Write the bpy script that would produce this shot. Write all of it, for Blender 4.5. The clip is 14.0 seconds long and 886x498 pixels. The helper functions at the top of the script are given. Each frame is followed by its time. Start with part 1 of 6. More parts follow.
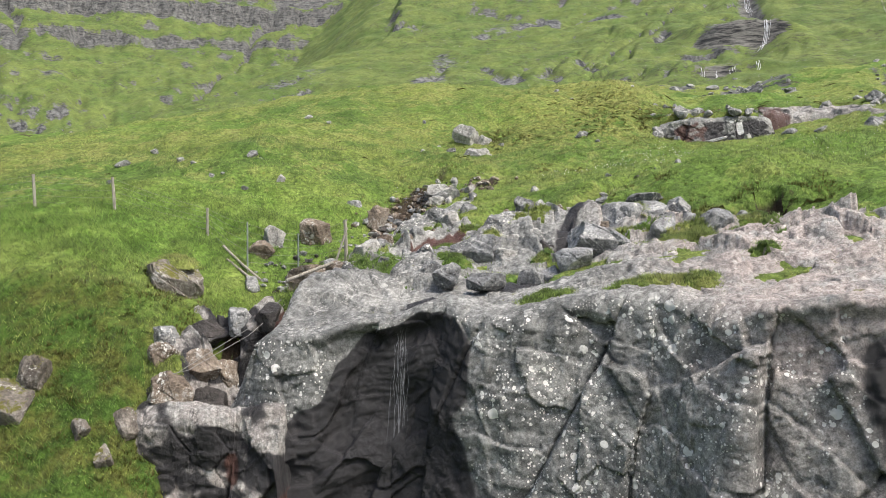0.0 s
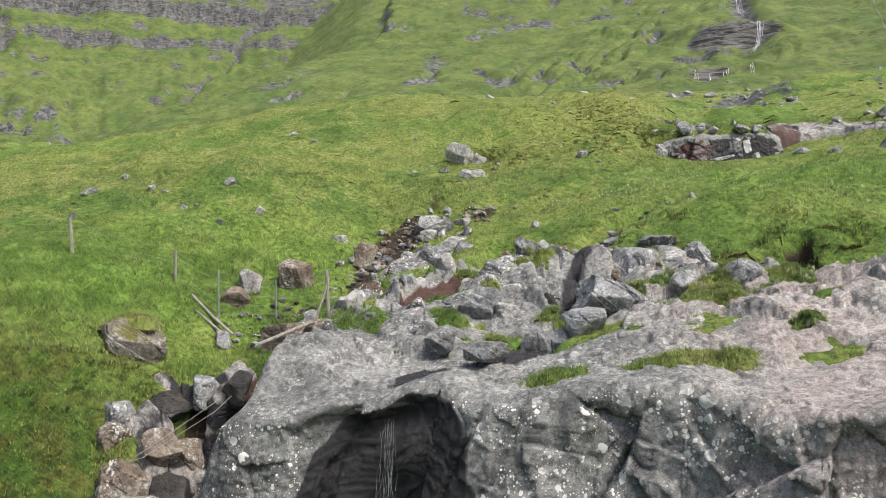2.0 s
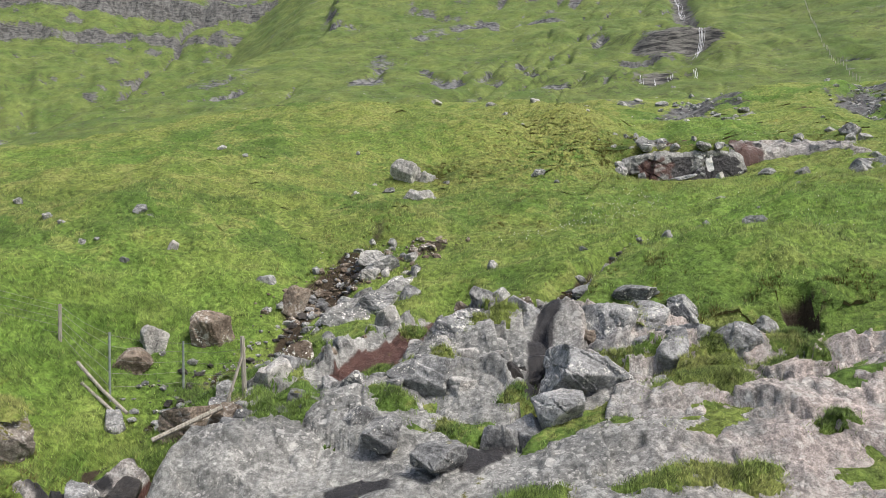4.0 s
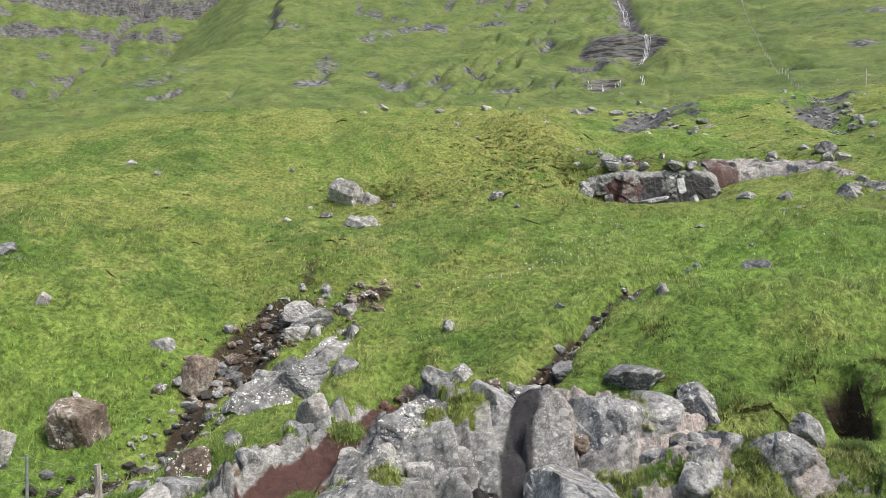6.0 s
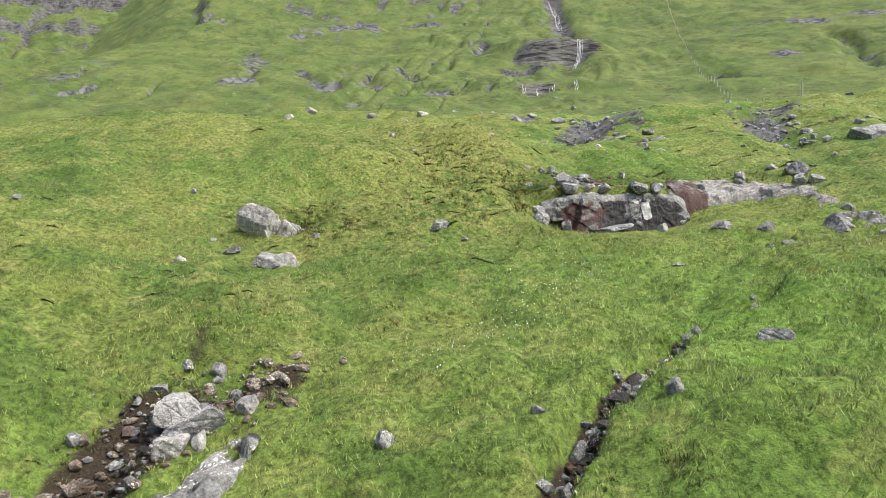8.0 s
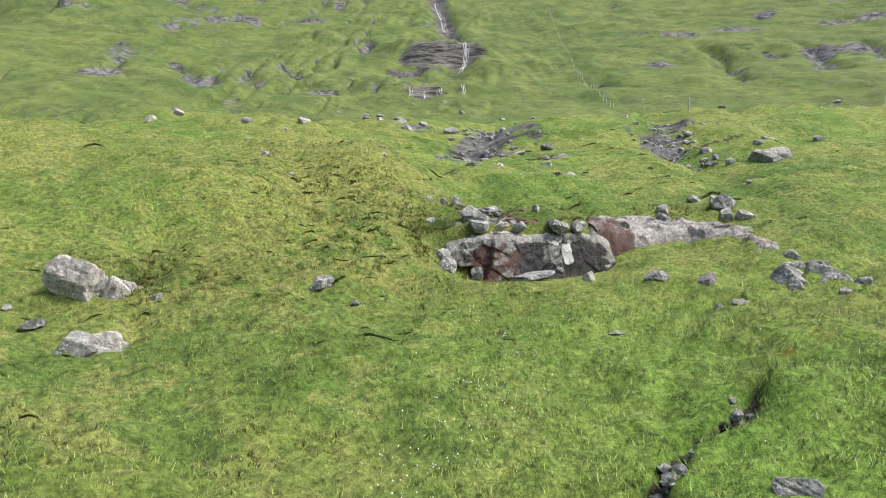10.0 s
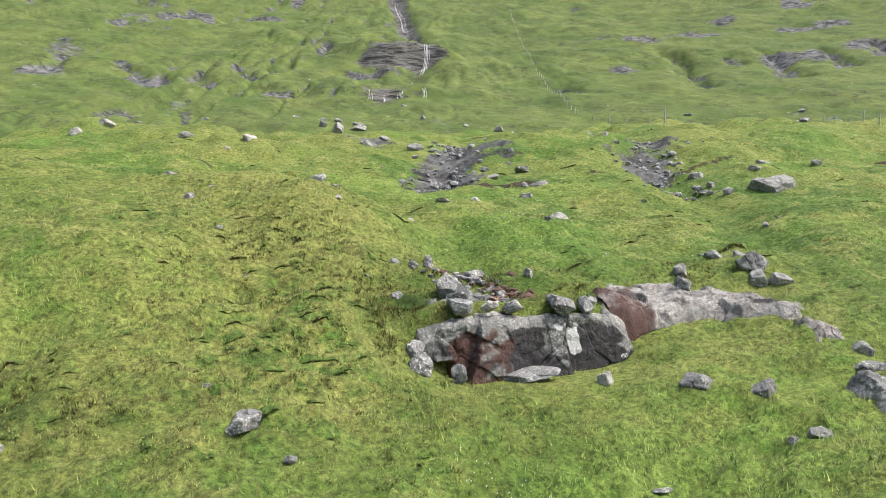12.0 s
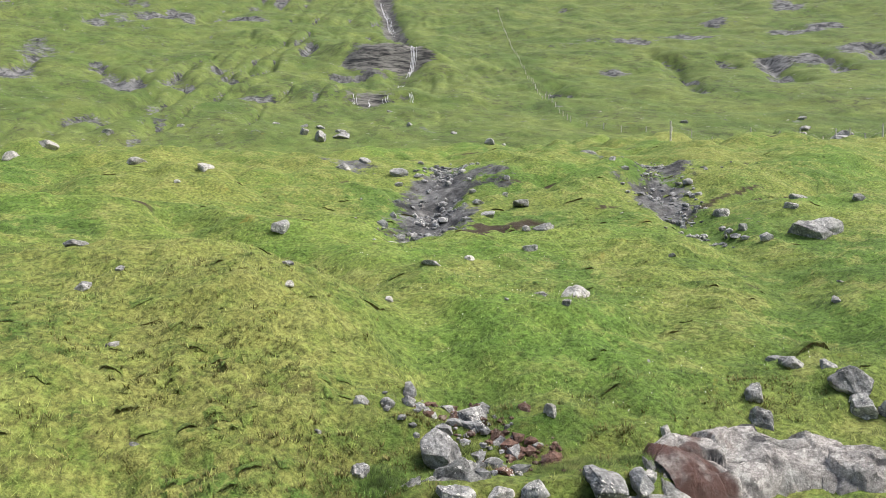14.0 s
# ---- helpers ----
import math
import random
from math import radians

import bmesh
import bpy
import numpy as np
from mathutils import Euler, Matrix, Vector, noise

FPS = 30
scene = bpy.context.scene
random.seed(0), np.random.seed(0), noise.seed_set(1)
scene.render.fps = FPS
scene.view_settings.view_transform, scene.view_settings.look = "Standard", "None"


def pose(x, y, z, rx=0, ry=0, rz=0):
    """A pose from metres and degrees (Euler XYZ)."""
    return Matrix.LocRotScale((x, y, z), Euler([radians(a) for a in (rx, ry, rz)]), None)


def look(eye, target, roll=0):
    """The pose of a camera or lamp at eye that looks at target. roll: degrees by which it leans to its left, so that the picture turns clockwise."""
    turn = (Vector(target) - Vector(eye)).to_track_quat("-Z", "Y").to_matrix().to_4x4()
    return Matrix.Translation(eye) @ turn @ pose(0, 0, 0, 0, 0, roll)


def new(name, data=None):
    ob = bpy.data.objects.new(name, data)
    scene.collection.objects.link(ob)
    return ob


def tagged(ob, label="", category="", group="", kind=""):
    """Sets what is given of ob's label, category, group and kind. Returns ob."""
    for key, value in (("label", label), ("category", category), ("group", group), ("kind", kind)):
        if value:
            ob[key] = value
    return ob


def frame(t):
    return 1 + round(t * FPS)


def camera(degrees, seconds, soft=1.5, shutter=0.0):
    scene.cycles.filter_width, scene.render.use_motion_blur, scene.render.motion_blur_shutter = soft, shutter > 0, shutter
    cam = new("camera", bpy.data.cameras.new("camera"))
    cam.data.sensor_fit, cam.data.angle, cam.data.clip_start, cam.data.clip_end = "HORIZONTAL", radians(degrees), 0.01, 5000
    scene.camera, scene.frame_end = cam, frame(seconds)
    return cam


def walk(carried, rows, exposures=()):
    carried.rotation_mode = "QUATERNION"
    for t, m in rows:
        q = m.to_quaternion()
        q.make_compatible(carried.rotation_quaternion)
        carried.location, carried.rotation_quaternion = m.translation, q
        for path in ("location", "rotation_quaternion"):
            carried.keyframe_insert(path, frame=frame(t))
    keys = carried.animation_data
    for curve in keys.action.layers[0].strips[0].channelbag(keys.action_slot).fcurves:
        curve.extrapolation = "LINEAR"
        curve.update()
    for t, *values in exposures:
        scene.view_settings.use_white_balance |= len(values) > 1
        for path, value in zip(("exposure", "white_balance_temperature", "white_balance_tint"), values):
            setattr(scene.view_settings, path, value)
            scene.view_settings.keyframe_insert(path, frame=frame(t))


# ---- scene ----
import functools
cam = camera(63.2, 14.0, 0.75)
PATH = [
    (0, (0.0, 0.0, 6.0), (0.005, 9.999, 5.858), 0.12),
    (0.5, (-0.025, 0.423, 6.29), (-0.017, 10.422, 6.147), 0.1),
    (1, (-0.034, 0.871, 6.585), (-0.019, 10.87, 6.441), 0.05),
    (1.5, (-0.025, 1.39, 6.909), (0.002, 11.389, 6.763), 0.02),
    (2, (-0.024, 1.927, 7.187), (0.09, 11.926, 7.037), -0.03),
    (2.5, (-0.008, 2.541, 7.456), (0.188, 12.538, 7.307), -0.04),
    (3, (0.025, 3.206, 7.725), (0.36, 13.199, 7.575), -0.06),
    (3.2, (0.033, 3.476, 7.841), (0.474, 13.465, 7.685), -0.06),
    (5.3, (0.323, 7.033, 8.988), (1.673, 16.941, 8.851), -0.06),
    (5.5, (0.366, 7.408, 9.101), (1.78, 17.307, 8.966), -0.04),
    (6, (0.483, 8.365, 9.374), (2.052, 18.241, 9.24), -0.04),
    (6.5, (0.616, 9.37, 9.659), (2.341, 19.22, 9.528), -0.03),
    (7, (0.766, 10.413, 9.948), (2.676, 20.228, 9.819), -0.06),
    (7.5, (0.936, 11.473, 10.233), (3.101, 21.235, 10.107), -0.05),
    (8, (1.138, 12.572, 10.547), (3.62, 22.259, 10.418), -0.03),
    (8.2, (1.229, 13.019, 10.677), (3.879, 22.661, 10.55), -0.02),
    (10.3, (2.553, 17.853, 12.35), (6.677, 26.961, 12.207), 0.04),
    (10.5, (2.718, 18.342, 12.539), (6.916, 27.417, 12.395), 0.03),
    (11, (3.168, 19.564, 13.039), (7.498, 28.577, 12.89), 0.04),
    (11.5, (3.645, 20.806, 13.566), (8.078, 29.769, 13.42), 0.04),
    (12, (4.182, 22.085, 14.116), (8.675, 31.018, 13.972), 0.05),
    (12.5, (4.763, 23.376, 14.7), (9.311, 32.281, 14.556), 0.04),
    (13, (5.404, 24.681, 15.306), (9.996, 33.564, 15.159), 0.05),
    (13.5, (6.126, 26.037, 15.944), (10.745, 34.905, 15.787), -0.01),
    (14, (6.883, 27.435, 16.593), (11.531, 36.288, 16.439), -0.03),
]
walk(cam, [(t, look(eye, target, roll)) for t, eye, target, roll in PATH], [(0.0, 0.45), (3.0, 0.27), (5.5, 0.32), (6.5, 0.40), (10.5, 0.50), (14.0, 0.50)])

# ---- light ----
SUN_ELEV, SUN_AZ = radians(58), radians(124)   # azimuth clockwise from +y
world = bpy.data.worlds.new("sky")
scene.world = world
world.use_nodes = True
wn = world.node_tree.nodes
sky = wn.new("ShaderNodeTexSky")
sky.sky_type, sky.sun_disc = "NISHITA", False
sky.sun_elevation, sky.sun_rotation = SUN_ELEV, SUN_AZ
sky.air_density, sky.dust_density, sky.ozone_density = 1.0, 6.0, 1.0
wn["Background"].inputs["Strength"].default_value = 0.15
world.node_tree.links.new(sky.outputs[0], wn["Background"].inputs["Color"])
sun_data = bpy.data.lights.new("sun", "SUN")
sun_data.energy, sun_data.angle, sun_data.color = 2.6, radians(20), (1.0, 0.97, 0.92)
sun = new("sun", sun_data)
sun_dir = Vector((math.sin(SUN_AZ) * math.cos(SUN_ELEV), math.cos(SUN_AZ) * math.cos(SUN_ELEV), math.sin(SUN_ELEV)))
sun.matrix_world = look(sun_dir * 60, (0, 0, 0))


# ---- number fields ----
def hash2(i, j, seed):
    """A value in 0..1 for each pair of whole numbers."""
    n = (i * 374761393 + j * 668265263 + seed * 1274126177) & 0xFFFFFFFF
    n = ((n ^ (n >> 13)) * 1103515245) & 0xFFFFFFFF
    n = ((n ^ (n >> 16)) * 2246822519) & 0xFFFFFFFF
    return ((n ^ (n >> 15)) & 0xFFFFFF) / float(0xFFFFFF)


def vnoise(x, y, seed=0):
    """Smooth noise in -1..1."""
    x, y = np.asarray(x, float), np.asarray(y, float)
    i, j = np.floor(x).astype(np.int64), np.floor(y).astype(np.int64)
    u, v = x - i, y - j
    u, v = u * u * u * (u * (u * 6 - 15) + 10), v * v * v * (v * (v * 6 - 15) + 10)
    a, b = hash2(i, j, seed), hash2(i + 1, j, seed)
    c, d = hash2(i, j + 1, seed), hash2(i + 1, j + 1, seed)
    return 2 * ((a + (b - a) * u) * (1 - v) + (c + (d - c) * u) * v) - 1


def fbm(x, y, seed=0, octaves=4, gain=0.5):
    total, amp = 0.0, 1.0
    for k in range(octaves):
        ca, sa = math.cos(0.6 * k), math.sin(0.6 * k)
        total = total + amp * vnoise(ca * x - sa * y, sa * x + ca * y, seed + 17 * k)
        x, y, amp = x * 2.03, y * 2.03, amp * gain
    return total


def worley(x, y, seed=0):
    """Distance to the nearest and second nearest scattered seed, the nearest seed's own value and the way from it."""
    x, y = np.asarray(x, float), np.asarray(y, float)
    i, j = np.floor(x).astype(np.int64), np.floor(y).astype(np.int64)
    f1, f2, cell = np.full(x.shape, 9.0), np.full(x.shape, 9.0), np.zeros(x.shape)
    sx, sy = np.zeros(x.shape), np.zeros(x.shape)
    for di in (-1, 0, 1):
        for dj in (-1, 0, 1):
            px, py = i + di + hash2(i + di, j + dj, seed), j + dj + hash2(i + di, j + dj, seed + 5)
            d = np.hypot(px - x, py - y)
            closer = d < f1
            f2 = np.where(closer, f1, np.minimum(f2, d))
            cell = np.where(closer, hash2(i + di, j + dj, seed + 9), cell)
            sx, sy = np.where(closer, px, sx), np.where(closer, py, sy)
            f1 = np.where(closer, d, f1)
    return f1, f2, cell, x - sx, y - sy


def step01(a, b, v):
    t = np.clip((v - a) / (b - a), 0, 1)
    return t * t * (3 - 2 * t)


def softplus(v, w):
    return w * np.logaddexp(0, v / w)


def along(x, y, pts):
    """Distance of each place from a line through pts, and how far along the line (0..1) it lies."""
    best, where = np.full(np.shape(x), 1e9), np.zeros(np.shape(x))
    for k in range(len(pts) - 1):
        (ax, ay), (bx, by) = pts[k], pts[k + 1]
        l2 = (bx - ax) ** 2 + (by - ay) ** 2
        t = np.clip(((x - ax) * (bx - ax) + (y - ay) * (by - ay)) / l2, 0, 1)
        d = np.hypot(x - ax - t * (bx - ax), y - ay - t * (by - ay))
        where = np.where(d < best, (k + t) / (len(pts) - 1), where)
        best = np.minimum(d, best)
    return best, where


# ---- the lie of the land ----
SLOPE = [0.9507, 0.8368, 3.3378, 0.0172, 0.0012, -0.128]   # tilt and bend of the hillside
# rises and hollows: x, y, radius, height
LOWER_MOUNDS = [
    (1.9, 14.6, 1.5, -0.19), (-0.6, 16, 2.2, -0.45), (32, 16.5, 7.7, 0.55), (7.6, 17.6, 1.6, -0.61),
    (-4.9, 17.8, 1.7, -1.39), (2.9, 17.8, 2.4, -0.99), (-10.8, 18.8, 2.6, 0.31), (8.4, 20.4, 1.5, 0.67),
    (3.5, 21.6, 2.1, 0.26), (-6.8, 22, 1.8, -0.17), (-3.4, 22, 2.4, -0.79), (-1.3, 22.1, 3, -0.86),
    (0.3, 25.7, 3.2, -0.65), (8, 26.8, 3.3, -0.9), (-7.8, 27.1, 2.7, 0.55), (4.4, 29.6, 2.8, -0.36),
]
UPPER_MOUNDS = [
    (21.4, 30, 4.1, -0.29), (-12.9, 32.3, 6.1, 0.12), (39.3, 32.3, 7.5, 0.45), (13.3, 32.9, 4.4, -0.78),
    (2.2, 34, 3.3, -0.59), (13.2, 36.2, 4.1, -0.81), (0.4, 36.4, 3.8, -0.57), (-19.5, 38.9, 9.3, 0.88),
    (-24.2, 41.1, 5.7, 0.52), (9.8, 45.1, 4.9, 0.79), (24.9, 46.6, 8.5, -0.5), (-19.8, 47.2, 9.4, 0.61),
    (-6.8, 52.3, 9.7, 1.04), (-5.6, 54.5, 9.1, 0.98), (38.8, 60.6, 12.5, -0.93), (5.4, 74.8, 11.7, 0.68),
    (4.2, 90.4, 11.6, 0.68), (7.3, 91.7, 10.4, 0.67),
]
FOLD_MOUNDS = [
    (-25.3, 42.3, 9.8, -0.93), (39.3, 67, 4.7, 0.93), (22.9, 64.2, 4.2, -1.22), (-0.1, 45.1, 5, 0.41),
    (25.3, 78.5, 8.2, 0.37), (-1.1, 22.5, 3.1, 0.36), (-2, 52.5, 3.4, 0.25), (-6.9, 36.3, 2.6, 0.21),
    (7.2, 53.4, 3.5, -0.39), (10.5, 31.6, 2.4, -0.25), (8.1, 23.4, 2, -0.26), (-18.4, 48.5, 3.4, -0.27),
    (10.6, 47.1, 3.2, 0.73), (9.9, 43.2, 3, -0.81), (13.1, 40.6, 2.9, 0.47), (27.9, 68.2, 4.5, 0.19),
    (1.2, 36.9, 2.6, -0.18), (-5.7, 25.3, 2, -0.21), (-18.1, 41.9, 3.1, -0.16), (15.5, 59.3, 6.4, -0.24),
    (39.3, 67, 7.8, 0.9), (25.7, 39.6, 3.2, 0.49), (22.7, 39.1, 3, -0.42), (10.1, 72.1, 4.4, 0.13),
]
EDGE_X = [-60, -10, -6, -4.5, -3, 0.5, 2.3, 4.3, 6, 9, 20, 60]
EDGE_Y = [16, 16.3, 16.6, 16.5, 16.2, 15.6, 14.6, 13.6, 12, 10.5, 8, 5]


def hillside(x, y):
    """The smooth hillside near the stream."""
    cx, cy = np.clip(x, -45, 95) / 10, np.clip(y, 2, 105) / 10
    z = SLOPE[0] + SLOPE[1] * cx + SLOPE[2] * cy + SLOPE[3] * cx * cx + SLOPE[4] * cx * cy + SLOPE[5] * cy * cy
    for mx, my, r, h in LOWER_MOUNDS + UPPER_MOUNDS + FOLD_MOUNDS:
        z = z + h * np.exp(-((x - mx) ** 2 + (y - my) ** 2) / (2 * r * r))
    return z


GULLY_RIGHT = [(13.6, 27.2), (12.2, 26.5), (10.6, 26.2), (9.3, 25.4), (7.8, 24.1), (6.0, 22.4), (4.9, 21.2), (3.9, 20.2), (3.2, 18.6), (2.6, 16.6), (1.4, 15.2)]
GULLY_LEFT = [(-1.6, 34.2), (-0.6, 31.1), (0.0, 29.1), (-0.1, 26.3), (-0.9, 25.0), (-1.7, 23.4), (-2.5, 21.4), (-4.4, 19.0), (-5.0, 17.6), (-4.7, 15.6)]
RILL_HEAD = [(-2.3, 23.4), (-1.4, 24.4), (-0.5, 25.2), (0.4, 25.6), (1.3, 25.9), (1.9, 26.6)]
RED_CHUTE = [(2.0, 21.9), (1.5, 21.1), (0.8, 19.9), (0.2, 19.3), (-0.7, 18.4)]
BEDS = [[(36, 81), (28.5, 69), (25.7, 64.3), (22.9, 59.4), (20.2, 57.0), (16.4, 50), (14.2, 41)],
        [(48, 74), (45.8, 70), (40.8, 62.4), (35.9, 56.1), (33, 50), (30.5, 45.7), (26, 40.5)],
        [(24, 178), (14, 150), (8, 128), (3.8, 112), (-4, 96)]]
GORGE = [(175, 430), (164, 401), (142, 337), (129, 303), (121, 274), (108, 243), (90, 212), (78, 195), (63, 173), (52, 150), (45, 120), (36, 81)]


def far_steps(x, y):
    """The far mountain: grass slopes between two dark lava cliffs, cut by diagonal stream clefts."""
    az = np.arctan2(x, y)
    d = np.hypot(x, y) + 6 * fbm(az * 14, np.hypot(x, y) / 120, 41, 3) + 2.2 * fbm(az * 90, np.hypot(x, y) / 60, 42, 2)
    h = np.interp(d, [300, 345, 395, 412, 480, 552, 560, 603, 612, 634, 640, 664, 671, 705, 900, 5000],
                  [20, 42, 62, 74, 108, 143, 155, 179, 198, 206, 212, 220, 226, 234, 262, 300])
    h = h + 26 * step01(-0.27, -0.2, az) * step01(640, 720, d) + 0.045 * (x + 150)
    return h + 2.6 * fbm(x / 22, y / 22, 43, 3) + 0.9 * fbm(x / 7, y / 7, 44, 2) - 9.0 * clefts(x, y) - 4.0 * furrow(x, y) * step01(480, 420, d)


def clefts(x, y):
    """Stream clefts that run slantwise down the far mountain, 0..1."""
    r = np.hypot(x, y)
    a = np.arctan2(x, y) * 11 - (r - 450) / 260 + 0.25 * fbm(x / 60, y / 60, 45, 3)
    return np.clip(1 - np.abs(vnoise(a, r / 420, 47)) * 1.1, 0, 1) ** 8


def furrow(x, y):
    """Rounded ribs on the lower flank of the far mountain, 0..1."""
    a = np.arctan2(x, y) * 38 - np.hypot(x, y) / 26 + 0.6 * fbm(x / 30, y / 30, 46, 2)
    return np.clip(1 - np.abs(vnoise(a, np.hypot(x, y) / 90, 48)), 0, 1) ** 3


def mountain(x, y):
    """The mountainside behind, with its spur and gullies, and the far stepped mountain across the side valley."""
    u, v = np.clip(x, -400, 400) / 100, y / 100
    w = np.clip(v, -1, 4.2)
    face = -9.08 + 10.77 * u + 20.26 * w + 4.81 * u * u - 1.37 * u * w + 3.56 * w * w + (v - w) * 55
    spur = np.interp(y, SPUR_Y, SPUR_X) + 3 * vnoise(y / 45, 0 * y, 49)
    face = face - 0.8 * softplus(spur - x, 5)
    # the rock rim along the top of the spur
    rim = spur - x + 22 + 3 * fbm(x / 14, y / 14, 50, 3)
    face = face - 9 * step01(0, 7, rim) * step01(318, 345, y) * step01(640, 500, y)
    face = face - 3.0 * gullies(x, y) * step01(115, 190, y) + 1.8 * fbm(x / 38, y / 38, 11, 3) + 0.8 * fbm(x / 11, y / 11, 12, 3) * step01(150, 200, y)
    face = face - 2.6 * furrow_depth(x, y)
    d, t = along(x, y, GORGE)
    face = face - (2.2 + 3 * step01(250, 290, y)) * np.exp(-(d / 5) ** 2) * step01(130, 200, y)
    # the rock bowl behind the middle fall, its thin shelf, and the low step under it
    lean = y + 0.35 * (x - 101)
    face = face + np.exp(-((x - 99) / 13) ** 4) * (8 * step01(230, 236, lean) - 8 * step01(236, 300, lean)) \
        + np.exp(-((x - 84) / 10) ** 4) * (2.2 * step01(222, 225, lean) - 2.2 * step01(225, 250, lean)) \
        + np.exp(-((x - 70) / 14) ** 4) * (2.6 * step01(180, 183, y + 0.3 * (x - 70)) - 2.6 * step01(183, 215, y + 0.3 * (x - 70)))
    front = step01(0.12, 0.42, y / np.maximum(np.hypot(x, y), 1))   # open valley and sea behind
    return np.maximum(face, far_steps(x, y)) * front - 40 * (1 - front)


FURROWS = [[(15, 281), (16, 237), (18, 207)], [(37, 269), (23, 226), (18, 207)], [(41, 259), (33, 222), (30, 212)], [(52, 272), (46, 235), (43, 215)], [(3, 285), (-2, 231), (-6, 220)], [(176, 210), (167, 184), (139, 148)],
           [(198, 183), (186, 167), (164, 142)], [(185, 187), (178, 172)], [(218, 177), (182, 141)], [(225, 163), (203, 145)], [(125, 189), (112, 166)], [(89, 290), (77, 257)], [(66, 260), (53, 230)]]


def furrow_depth(x, y):
    """Stream-cut furrows down the mountainside, 0..1."""
    wx, wy = x + 2.2 * fbm(x / 9, y / 9, 52, 3), y + 2.2 * fbm(x / 9, y / 9, 53, 3)
    deep = 0 * x
    for line in FURROWS:
        d, t = along(wx, wy, line)
        deep = np.maximum(deep, np.exp(-(d / (1.7 + 1.8 * t)) ** 2) * step01(0, 0.3, t) * step01(1.02, 0.85, t))
    return deep


SPUR_Y = [60, 153, 206, 294, 350, 420, 500, 600]
SPUR_X = [-70, -78, -80, -54, -44, -46, -46, -36]


def gullies(x, y):
    """Narrow furrows that run slantwise down the mountainside, 0..1."""
    k = np.interp(x - 0.45 * y, [-80, 0, 40, 120], [0.62, 0.42, 0.0, -0.3])
    a = x - k * y + 5 * fbm(x / 30, y / 30, 19, 3)
    n = 1 - np.abs(vnoise(a / 13, y / 90, 23))
    m = 1 - np.abs(vnoise(a / 5.5, y / 45, 29))
    calm = 0.2 + 0.8 * step01(25, -25, x - 0.45 * y)
    return calm * np.clip(n, 0, 1) ** 6 * step01(-0.5, 0.3, vnoise(x / 28, y / 22, 31)) + calm * 0.5 * np.clip(m, 0, 1) ** 8 * step01(-0.3, 0.4, vnoise(x / 18, y / 16, 32))


